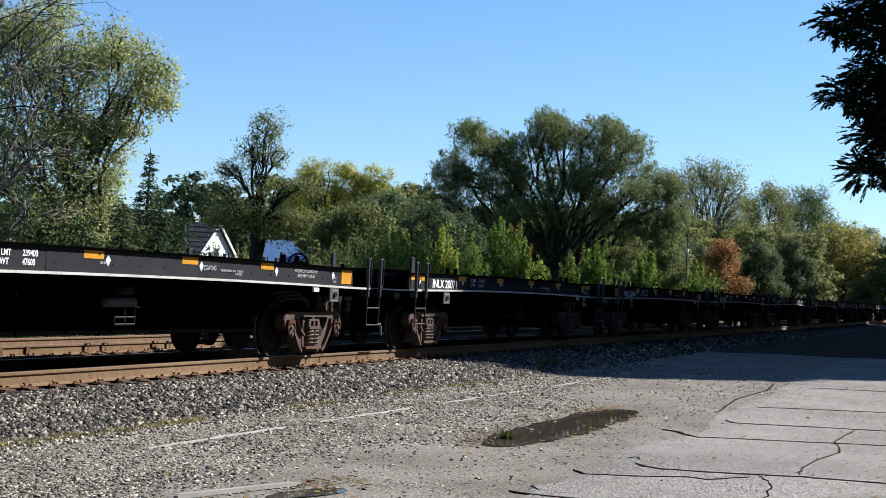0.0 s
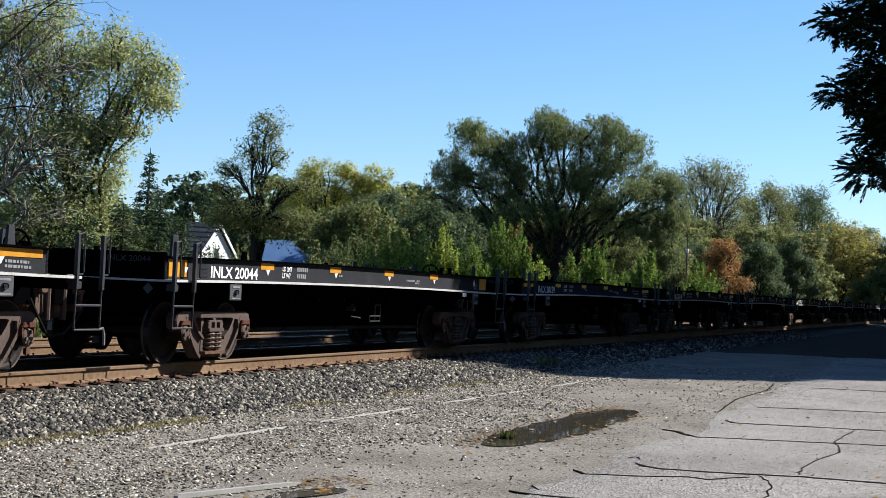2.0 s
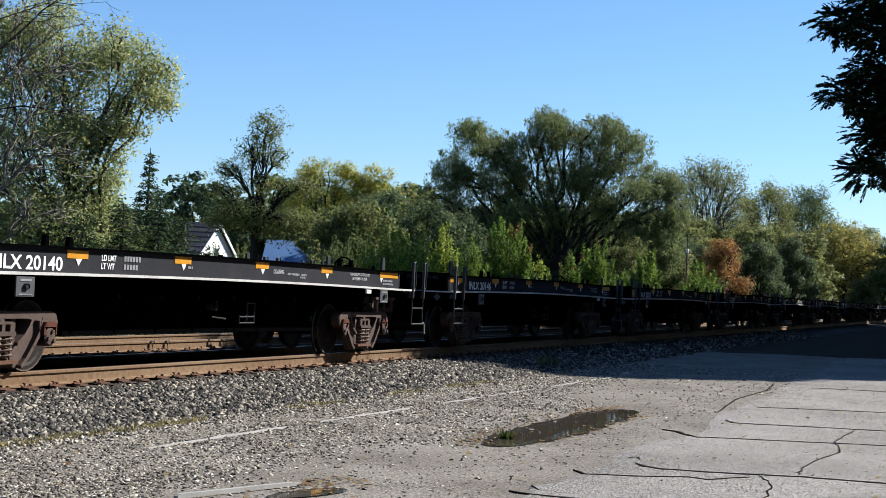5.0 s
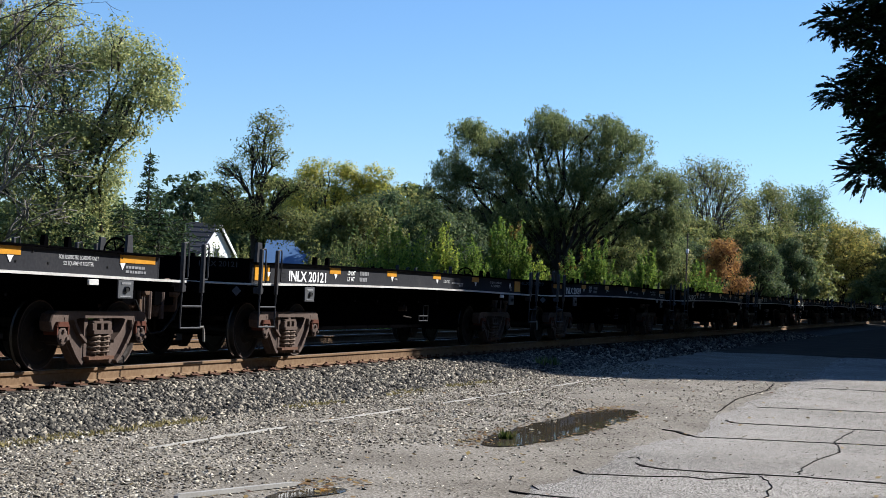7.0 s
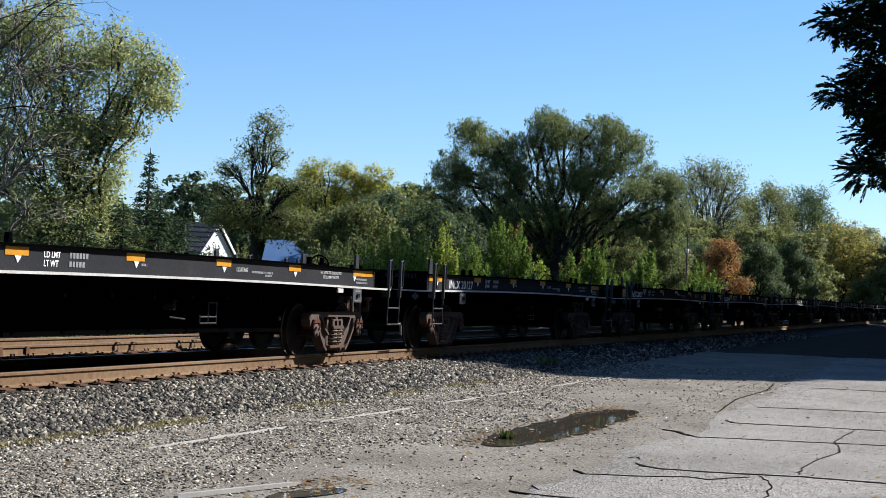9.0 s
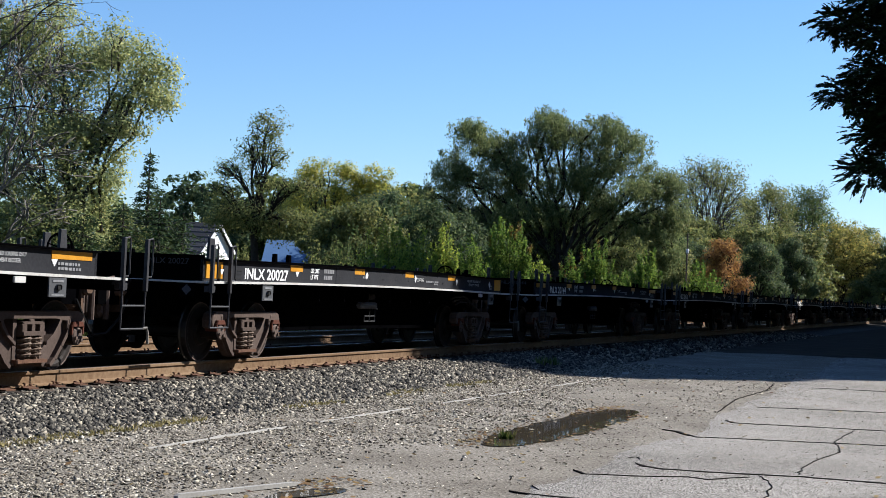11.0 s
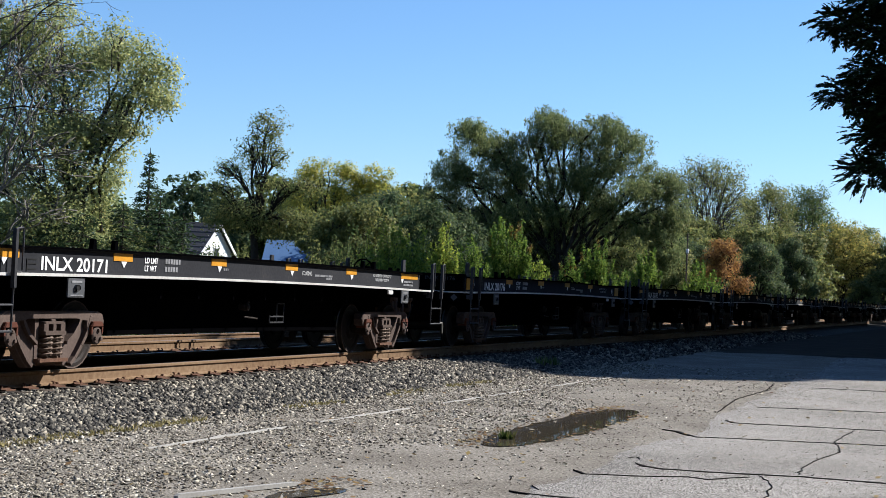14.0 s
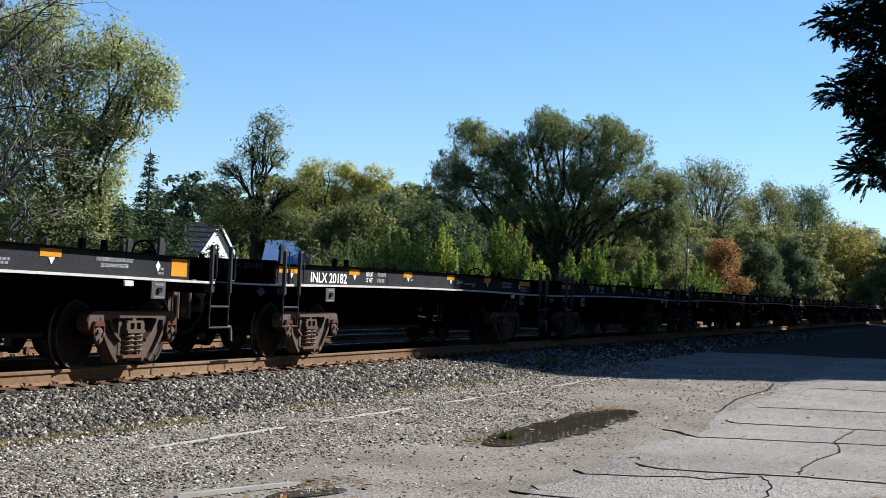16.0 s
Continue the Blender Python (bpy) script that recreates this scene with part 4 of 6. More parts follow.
view_tree("yellow_tree", 65.74, 150, [(0, 0, 12.0, 2.6, 2.4, 1.9), (1.8, 0, 11.2, 1.9, 2.0, 1.8), (-2.0, 0, 10.6, 2.0, 2.0, 1.8), (0.4, 0, 9.2, 3.0, 2.6, 2.0), (-2.8, 0, 8.2, 2.2, 2.2, 1.8), (2.6, 0, 8.0, 2.2, 2.2, 1.8), (0, 0, 5.5, 3.4, 2.6, 2.2)],
    24000, 0.11, LEAF_YELLOW, 6.0, 0.24, "tree with a golden yellow autumn top", 15, clump=0.3, per=16, shell=0.5, ragged=0.3, tuft=(5, 0.45), twigs=4)
view_tree("yellow_tree", 67.41, 150, [(0, 0, 11.9, 1.6, 1.6, 1.5), (0.8, 0, 10.6, 1.7, 1.7, 1.5), (-1.0, 0, 9.8, 1.9, 1.9, 1.6), (0.2, 0, 7.4, 2.6, 2.2, 2.0), (0, 0, 5.0, 2.8, 2.2, 2.0)],
    14000, 0.11, LEAF_YELLOW, 6.0, 0.2, "smaller tree with yellow-green leaves", 16, clump=0.3, per=16, shell=0.5, ragged=0.3, tuft=(5, 0.45), twigs=4)
broadleaf("thin_tree", spot(79.74, 170), 13.5, 3.5, 17.1, LEAF_OLIVE, "tall thinly leaved tree with pale branching limbs", 41, 19000, 0.12, 18, r=0.3, bark=GREY_BARK, per=7, shell=0.2, ragged=0.5, clump=0.45, twigs=14, tuft=(3, 0.5))
broadleaf("thin_tree", spot(81.75, 190), 9.8, 3.5, 16.0, LEAF_OLIVE, "thinly leaved tree with several pale stems", 42, 19000, 0.13, 14, r=0.26, bark=GREY_BARK, per=8, shell=0.2, ragged=0.5, clump=0.5, twigs=9, tuft=(3, 0.5))
broadleaf("thin_tree", spot(83.2, 205), 11.8, 3.0, 16.6, LEAF_GREEN, "thinly leaved green tree with pale stems", 43, 22000, 0.14, 16, r=0.26, bark=GREY_BARK, per=8, shell=0.2, ragged=0.5, clump=0.55, twigs=9, tuft=(3, 0.5))
broadleaf("orange_tree", spot(80.39, 115), 3.8, 0.4, 6.3, LEAF_ORANGE, "small tree with rusty orange leaves", 44, 11000, 0.085, 9, r=0.12, tuft=(5, 0.45))
broadleaf("round_tree", spot(81.7, 132), 4.6, 0.2, 6.6, LEAF_DARK, "rounded dark green tree", 45, 13000, 0.1, 10, r=0.16, tuft=(5, 0.45))
broadleaf("round_tree", spot(82.9, 150), 4.8, 0.2, 7.2, LEAF_DARK, "rounded dark green tree in shade", 46, 13000, 0.11, 10, r=0.16, tuft=(5, 0.45))
broadleaf("autumn_tree", spot(84.6, 200), 12.5, 0.6, 11.6, LEAF_AUTUMN, "wide tree turning yellow and green", 47, 22000, 0.16, 14, r=0.3, clump=0.4, tuft=(5, 0.45))
broadleaf("autumn_tree", spot(85.7, 250), 12.0, 0.6, 13.0, LEAF_OLIVE, "green and brown autumn tree", 48, 14000, 0.19, 12, r=0.3, clump=0.45, tuft=(5, 0.45))

# shrubs and young trees right behind the tracks
shrub(spot(66.0, 52), 2.4, 3.1, LEAF_OLIVE, "loose green shrub with thin upright shoots", 51, 7000, 0.05)
shrub(spot(66.8, 50), 2.6, 3.4, LEAF_GREEN, "green shrub with thin upright shoots", 52, 8000, 0.05)
shrub(spot(68.1, 48), 2.5, 3.35, LEAF_BRIGHT, "bright yellow-green shrub with upright shoots", 53, 16000, 0.052)
shrub(spot(69.0, 50), 2.2, 3.25, LEAF_BRIGHT, "bright yellow-green shrub with upright shoots", 54, 15000, 0.052)
shrub(spot(70.1, 53), 1.3, 3.5, LEAF_BRIGHT, "green shrub with a few tall leafy shoots", 55, 14000, 0.055)
shrub(spot(71.05, 56), 1.9, 3.2, LEAF_SHRUB, "green shrub beside the tracks", 56, 15000, 0.055)
shrub(spot(72.5, 58), 2.3, 4.15, LEAF_SHRUB, "dense rounded green shrub with reddish tips", 57, 30000, 0.055, LEAF_RED)
shrub(spot(73.75, 63), 1.2, 2.9, LEAF_BRIGHT, "yellow-green shrub with orange tips", 58, 11000, 0.06, LEAF_RED)
shrub(spot(74.85, 67), 1.6, 3.1, LEAF_SHRUB, "green shrub with orange tips", 59, 13000, 0.06, LEAF_RED)
shrub(spot(75.75, 69), 2.2, 3.85, LEAF_SHRUB, "rounded bright green shrub with orange tips", 60, 26000, 0.058, LEAF_RED)
shrub(spot(77.6, 80), 2.2, 3.85, LEAF_SHRUB, "bright green shrub beside a grey box", 61, 20000, 0.065)
shrub(spot(79.6, 100), 3.4, 3.8, LEAF_SHRUB, "low green shrub far along the tracks", 62, 9000, 0.09)
shrub(spot(76.7, 90), 2.0, 2.9, LEAF_SHRUB, "green shrub under the willow", 63, 9000, 0.09)

shrub(spot(61.75, 118), 2.4, 4.1, LEAF_GREEN, "small bush in front of the house", 64, 4200, 0.1)
shrub(spot(62.7, 100), 1.7, 3.9, LEAF_OLIVE, "loose bush beside the white gable", 66, 5200, 0.08)
shrub(spot(65.6, 100), 2.6, 3.3, LEAF_GREEN, "loose green bush before the blue roof", 65, 6000, 0.09)

# middle distance and far woods: a few kinds, copied about
kinds = [broadleaf("wood_tree", spot(66.4, 84), 5.0, 0.3, 5.6, LEAF_OLIVE, "bushy olive-green tree in a thicket", 71, 11000, 0.12, 11, twigs=2, clump=0.26, tuft=(5, 0.45), group="thicket trees"),
         broadleaf("wood_tree", spot(67.4, 96), 6.6, 0.3, 7.6, LEAF_DARK, "bushy dark green tree in a thicket", 72, 11000, 0.125, 11, twigs=2, clump=0.28, tuft=(5, 0.45), group="thicket trees"),
         broadleaf("wood_tree", spot(68.3, 100), 6.4, 0.3, 7.8, LEAF_OLIVE, "thicket tree with browning leaves", 73, 11000, 0.125, 11, twigs=2, clump=0.28, tuft=(5, 0.45), group="thicket trees"),
         broadleaf("wood_tree", spot(61.2, 180), 12.0, 0.5, 12.8, LEAF_DARK, "large dark green tree in the far woods", 74, 6200, 0.34, 13, twigs=1, clump=0.5, tuft=(4, 0.45), group="far woods", r=0.3),
         broadleaf("wood_tree", spot(69.0, 176), 12.0, 0.5, 12.4, LEAF_GREEN, "large green tree in the far woods", 75, 6200, 0.34, 13, twigs=1, clump=0.5, tuft=(4, 0.45), group="far woods", r=0.3)]
more = random.Random(5)
for b, d, k, sc in ((69.7, 92, 1, 0.86), (67.2, 84, 2, 0.72), (70.6, 100, 1, 0.8), (71.8, 92, 1, 0.62), (76.9, 104, 2, 0.66), (78.6, 116, 0, 0.95), (79.3, 124, 1, 0.9), (78.0, 150, 2, 1.2),
                    (80.9, 150, 0, 1.1), (82.0, 170, 1, 1.0), (58.3, 66, 0, 0.75), (59.2, 80, 1, 0.6), (57.2, 58, 2, 0.6), (67.9, 128, 2, 1.15), (66.6, 130, 1, 1.1), (69.2, 130, 0, 1.3),
                    # bearings 71 to 77 near 130 m: added backing for the willow's dark inside
                    (79.0, 158, 2, 1.25), (80.2, 165, 2, 1.2), (81.2, 160, 0, 1.5), (82.2, 176, 2, 1.25), (83.2, 178, 0, 1.7), (78.6, 140, 0, 1.5), (71.3, 128, 1, 1.25), (73.2, 130, 1, 1.3), (75.2, 130, 1, 1.25), (77.0, 130, 1, 1.15), (70.2, 124, 2, 1.1), (85.9, 165, 0, 0.95), (85.3, 150, 0, 0.75),
                    (62.8, 175, 3, 0.95), (64.2, 182, 4, 1.0), (65.6, 178, 3, 0.95), (67.2, 184, 4, 1.05)):
    copy_thing(kinds[k], pose(*spot(b, d), 0, 0, more.uniform(0, 360)) @ Matrix.Diagonal((sc, sc, sc * more.uniform(0.92, 1.08), 1)))
for i in range(30):
    b = 52 + 34.5 * i / 29
    d = more.uniform(185, 250) if b < 80 else more.uniform(270, 340)
    sc = (0.86 if b < 66 else 0.95) * d / 200 * more.uniform(0.82, 1.06) * (1.0 if b < 80 else 0.82)
    copy_thing(kinds[3 + i % 2], pose(*spot(b + more.uniform(-0.4, 0.4), d), 0, 0, more.uniform(0, 360)) @ Matrix.Diagonal((sc, sc, sc, 1)))


# trees along the lot, whose shade falls over it
def pinnate(g, lobes, count, length, leaflet):
    """Drooping compound leaves: pairs of slim leaflets along a stalk."""
    L = np.array(lobes, float)
    w = (L[:, 3] * L[:, 4] * L[:, 5]) ** 0.66
    i = g.choice(len(L), count, p=w / w.sum())
    d = rand_dirs(g, count)
    c = L[i, :3] + d * L[i, 3:] * (g.uniform(0, 1, count) ** 0.4)[:, None] * 0.85
    out = d * np.array([1.0, 1.0, 0.5]) + rand_dirs(g, count) * 0.5 + np.array([-0.4, 0, 0.02])
    out /= np.linalg.norm(out, axis=1)[:, None]
    side = np.cross(out, np.array([0, 0, 1.0])) + rand_dirs(g, count) * 0.25
    side /= np.linalg.norm(side, axis=1)[:, None]
    reach = length * g.uniform(0.6, 1.2, count)
    V = []
    for j in range(11):
        k = 0.1 + 0.9 * (j // 2) / 5
        sgn = 0.0 if j == 10 else (1.0 if j % 2 else -1.0)
        p = c + out * (reach * k)[:, None] + np.array([0, 0, -1.0]) * (reach * 0.25 * k * k)[:, None]
        t = out * (0.75 if sgn else 1.0) + side * sgn * 0.8 + np.array([0, 0, -0.35]) + rand_dirs(g, count) * 0.18
        t /= np.linalg.norm(t, axis=1)[:, None]
        b = np.cross(t, np.cross(out, side) + rand_dirs(g, count) * 0.5)
        b /= np.linalg.norm(b, axis=1)[:, None]
        q = (leaflet * g.uniform(0.75, 1.2, count) * (1 - 0.35 * abs(k - 0.55)))[:, None]
        V.append(np.stack([p, p + t * q * 0.9 + b * q * 0.52, p + t * q * 2.0, p + t * q * 0.9 - b * q * 0.52], 1))
    return np.concatenate(V)


def walnut(where, turn, lobes, label):
    g = np.random.default_rng(81)
    base = tagged(new("walnut_tree"), label, "tree")
    base.matrix_basis = pose(where[0], where[1], 0.0, 0, 0, turn)
    link("trunk", wood(g, lobes, 5.6, 0.4, 4).mesh("trunk", BARK, True), base)
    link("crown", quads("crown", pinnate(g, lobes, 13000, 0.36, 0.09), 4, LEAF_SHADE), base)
    return base


walnut(spot(92.0, 46.0), -92.0, [(-6.35, 0, 9.85, 0.75, 1.1, 0.5), (-5.3, 0, 10.6, 1.0, 1.3, 0.9), (-5.3, 0, 9.5, 0.8, 1.2, 0.6), (-6.15, 0, 7.8, 0.8, 1.1, 0.42), (-5.2, 0, 8.4, 1.0, 1.3, 0.75), (-5.3, 0, 7.5, 0.8, 1.2, 0.55),
    (-5.35, 0, 6.6, 0.6, 1.0, 0.4), (-5.6, 0, 5.55, 0.55, 1.0, 0.55), (-4.8, 0, 5.9, 0.7, 1.2, 0.8), (-4.5, 0, 6.9, 1.0, 1.3, 0.9), (-4.0, 0, 9.8, 1.5, 1.8, 1.6), (-3.6, 0, 7.6, 1.6, 1.8, 1.4), (-3.2, 0, 5.9, 1.4, 1.6, 1.1), (-4.4, 0, 8.2, 1.1, 1.4, 0.9),
    (-2.0, 0, 12.2, 2.6, 3.0, 2.0), (-1.0, 0, 10.0, 3.0, 3.2, 2.2), (-1.0, 0, 7.4, 2.8, 3.0, 1.7), (1.8, 0, 12.0, 3.0, 3.2, 2.4), (2.0, 0, 8.8, 3.0, 3.2, 2.3)], "leafy walnut tree at the edge of the lot")
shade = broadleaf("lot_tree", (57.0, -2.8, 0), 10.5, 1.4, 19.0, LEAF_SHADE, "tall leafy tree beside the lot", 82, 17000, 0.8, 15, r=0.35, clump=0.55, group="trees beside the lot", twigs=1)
for x, y, sc, a in ((67.0, -2.0, 1.0, 40), (77.0, -1.4, 1.0, 110), (87.0, -0.8, 1.0, 200), (98.0, 0.0, 1.05, 290), (110.0, 0.8, 1.05, 20), (123.0, 1.6, 1.1, 75), (138.0, 2.4, 1.1, 160), (155.0, 3.4, 1.15, 300), (175.0, 4.6, 1.2, 220), (198.0, 6.0, 1.25, 20),
                    # second row and far end: unseen, added to deepen the shade
                    (51.0, -8.5, 1.05, 250), (62.0, -11.0, 1.1, 140), (80.0, -11.0, 1.2, 10), (94.0, -9.0, 1.3, 70), (112.0, -8.0, 1.35, 160), (134.0, -7.0, 1.4, 30), (160.0, -6.0, 1.4, 200),
                    (222.0, 7.0, 1.3, 60), (248.0, 8.5, 1.4, 130), (276.0, 10.0, 1.5, 250), (190.0, -4.0, 1.4, 310)):
    copy_thing(shade, pose(x, y, 0, 0, 0, a) @ Matrix.Diagonal((sc, sc, sc * (1.1 if x < 90 else 0.72), 1)))

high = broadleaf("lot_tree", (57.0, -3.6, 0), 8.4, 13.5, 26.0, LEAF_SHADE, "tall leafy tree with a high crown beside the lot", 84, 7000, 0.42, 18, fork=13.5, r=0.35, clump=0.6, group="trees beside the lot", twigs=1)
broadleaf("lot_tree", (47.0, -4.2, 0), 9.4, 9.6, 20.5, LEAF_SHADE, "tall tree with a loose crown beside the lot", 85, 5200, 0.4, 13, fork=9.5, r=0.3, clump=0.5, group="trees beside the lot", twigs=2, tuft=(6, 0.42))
for x, y, sc, a in ((64.0, -3.2, 1.0, 100),):
    copy_thing(high, pose(x, y, 0, 0, 0, a) @ Matrix.Diagonal((1, 1, sc, 1)))
# made-up, unseen trees that close the lot behind the camera and block skylight
back = broadleaf("lot_tree", (-40.0, -30.0, 0), 13.0, 0.8, 17.0, LEAF_SHADE, "made-up leafy tree behind the camera, blocks skylight", 83, 5500, 1.0, 14, r=0.35, clump=0.8, group="trees beside the lot", twigs=1)
for j in range(11):
    copy_thing(back, pose(-30.0 + 9.5 * j, -30.0 + 2.5 * math.sin(j * 2.3), 0, 0, 0, 67 * j))
for j in range(6):
    copy_thing(back, pose(-42.0 + 1.5 * math.sin(j * 1.7), -20.0 + 9.0 * j, 0, 0, 0, 41 * j))


def house(where, turn, w, length, eave, ridge, wall_mat, roof_mat, label):
    """Gabled house: ridge along local y, a gable to -y."""
    base = tagged(new("house"), label, "house")
    base.matrix_basis = pose(where[0], where[1], 0.0, 0, 0, turn)
    s = Shape()
    s.prism([(-w / 2, -0.2), (w / 2, -0.2), (w / 2, eave), (0, ridge), (-w / 2, eave)], 0, length)
    part("wall", s, wall_mat, base)
    slope = math.atan2(ridge - eave, w / 2)
    run = math.hypot(ridge - eave, w / 2) + 0.4
    for side in (-1, 1):
        r = Shape()
        c, n = math.cos(slope), math.sin(slope)
        a = [(0, ridge + 0.06), (side * run * c, ridge + 0.06 - run * n), (side * run * c, ridge + 0.2 - run * n), (0, ridge + 0.2)]
        r.prism(a if side < 0 else list(reversed(a)), -0.35, length + 0.35)
        roof = part("roof", r, roof_mat, base)
        t = Shape()
        a = [(0, ridge - 0.1), (side * run * c, ridge - 0.1 - run * n), (side * run * c, ridge + 0.22 - run * n), (0, ridge + 0.22)]
        t.prism(a if side < 0 else list(reversed(a)), -0.42, -0.36)
        part("bargeboard", t, SIDING, base, "white bargeboard")
        for k in range(8 if roof_mat is SHINGLE else 0):
            q = Shape()
            d0, d1 = run * k / 8, run * (k + 1) / 8
            q.prism([(side * d0 * c, ridge + 0.2 - d0 * n), (side * d1 * c, ridge + 0.2 - d1 * n), (side * d1 * c, ridge + 0.26 - d1 * n), (side * d0 * c, ridge + 0.215 - d0 * n)][::(1 if side < 0 else -1)], -0.36, length + 0.36)
            part("shingle_course", q, roof_mat, roof)
    for k in range(16):
        z = 0.4 + k * (ridge - 0.6) / 16
        half = w / 2 if z < eave else w / 2 * (ridge - z) / (ridge - eave)
        q = Shape()
        q.prism([(-half, z), (half, z), (half - 0.02, z + 0.3), (-half + 0.02, z + 0.3)], -0.035, -0.004)
        part("siding_board", q, wall_mat, base)
    win = Shape().box(-0.5, 0.5, -0.09, -0.03, eave + 0.25, eave + 1.4, 0.02)
    f = part("window", win, SIDING, base)
    part("pane", Shape().box(-0.4, 0.4, -0.11, -0.092, eave + 0.35, eave + 1.3), GLASS_DARK, f)
    return base


house(spot(61.76, 138), -61.76 + 64, 8.7, 9.0, 2.9, 6.25, SIDING, SHINGLE, "white clapboard house with a steep dark shingle roof")
house(spot(67.1, 128), -67.1 + 88, 7.0, 7.5, 2.9, 4.75, SIDING, BLUE_ROOF, "low white building with a blue-grey roof")

# pole and lineside boxes
s = Shape()
s.tube([(0, 0, -0.3), (0.02, 0, 3.0), (0.0, 0, 6.2)], [0.07, 0.06, 0.05], 10)
pole = tagged(new("utility_pole"), "slim wooden pole with a small white lamp head", "pole")
pole.matrix_basis = pose(*spot(79.05, 110))
link("mast", s.mesh("mast", POLE_WOOD), pole)
s = Shape().box(-0.11, 0.11, -0.12, 0.08, 4.8, 5.12, 0.03)
s.tube([(0, 0, 4.6), (0.1, -0.05, 4.85)], 0.03, 6)
link("lamp_head", s.mesh("lamp_head", SIDING), pole, label="small white lamp head")
s = Shape().box(-0.35, 0.35, -0.3, 0.3, 0.4, 1.75, 0.05)
s.box(-0.42, 0.42, -0.36, 0.36, 1.75, 1.86, 0.03)
s.box(-0.3, 0.3, -0.25, 0.25, -0.1, 0.4)
link("signal_box", s.mesh("signal_box", BOX_GREY), m=pose(*spot(78.56, 92)), label="grey metal trackside cabinet on a plinth", category="cabinet")
for b in (83.85, 84.12):
    s = Shape().tube([(0, 0, -0.2), (0, 0, 4.4)], [0.11, 0.09], 8)
    s.box(-0.35, 0.35, -0.05, 0.05, 2.6, 2.72)
    s.box(-0.2, 0.2, -0.1, 0.1, 1.9, 2.3, 0.03)
    link("signal_mast", s.mesh("signal_mast", BOX_GREY), m=pose(*spot(b, 190)), label="pale grey metal trackside mast", category="mast")


# ---------------------------------------------------------------- the train
PITCH_LEN, SPEED, START = 15.79, 12.175, 28.194
X0, X1 = -2.15, 11.56
AXLE, WHEEL_R = 0.88, 0.425
# small unevenness of the pull: seconds and metres ahead or behind
SURGE = ((0.0, 0.1), (1.0, 0.0), (2.0, -0.06), (3.0, -0.1), (4.2, -0.14), (5.3, -0.02), (6.3, 0.09), (7.5, 0.1), (9.2, 0.08), (11.3, -0.02), (13.0, 0.0), (15.0, -0.06), (16.0, -0.07))
TRUE_LENGTH = 0.962


def camber(x):
    return 0.045 * max(0.0, 1 - ((x - 4.7) / 6.9) ** 2)


def long_beam(section, x0=X0, x1=X1, n=16):
    """A section of (y, z) drawn along the car with its slight upward camber."""
    s = Shape()
    k = len(section)
    v = []
    for i in range(n + 1):
        x = x0 + (x1 - x0) * i / n
        v += [(x, y, z + camber(x)) for y, z in section]
    f = [(i * k + j, i * k + (j + 1) % k, (i + 1) * k + (j + 1) % k, (i + 1) * k + j) for i in range(n) for j in range(k)]
    f += [tuple(reversed(range(k))), tuple(range(n * k, n * k + k))]
    return s.add(v, f)


def ladder(parent, x, y, side, gap):
    """Two posts with grab irons above the sill and a hanging step below."""
    ob = link("ladder", None, parent)
    for dx in (0.0, gap):
        s = Shape().box(x + dx - 0.024, x + dx + 0.024, y - 0.024, y + 0.024, 0.99, 1.64, 0.006)
        part("post", s, STEP_PAINT, ob)
        s = Shape().tube([(x + dx, y, 1.0), (x + dx - 0.01, y, 0.52)], 0.013, 6)
        part("hanger", s, STEP_PAINT, ob)
        g = x + dx + 0.15
        s = Shape().tube([(x + dx, y, 1.63), (g - 0.02, y, 1.65), (g, y, 1.61), (g, y, 1.2), (g - 0.02, y, 1.17), (x + dx, y, 1.17)], 0.011, 6)
        part("grab_iron", s, STEP_PAINT, ob)
    for z in (0.81, 0.525):
        s = Shape().tube([(x - 0.01, y, z), (x + gap, y, z)], 0.014, 6)
        part("rung", s, STEP_PAINT, ob, "pale worn step rung")
    s = Shape().box(x - 0.03, x + 0.16, y + 0.02, y + 0.1, 1.0, 1.09, 0.01)
    part("bracket", s, STEP_PAINT, ob)
    return ob


def coil(s, x, y, z0, z1, r, wire, turns, seg=12):
    pts = []
    n = int(turns * seg)
    for i in range(n + 1):
        w = 2 * math.pi * i / seg
        pts.append((x + r * math.cos(w), y + r * math.sin(w), z0 + (z1 - z0) * i / n))
    s.tube(pts, wire, 4)


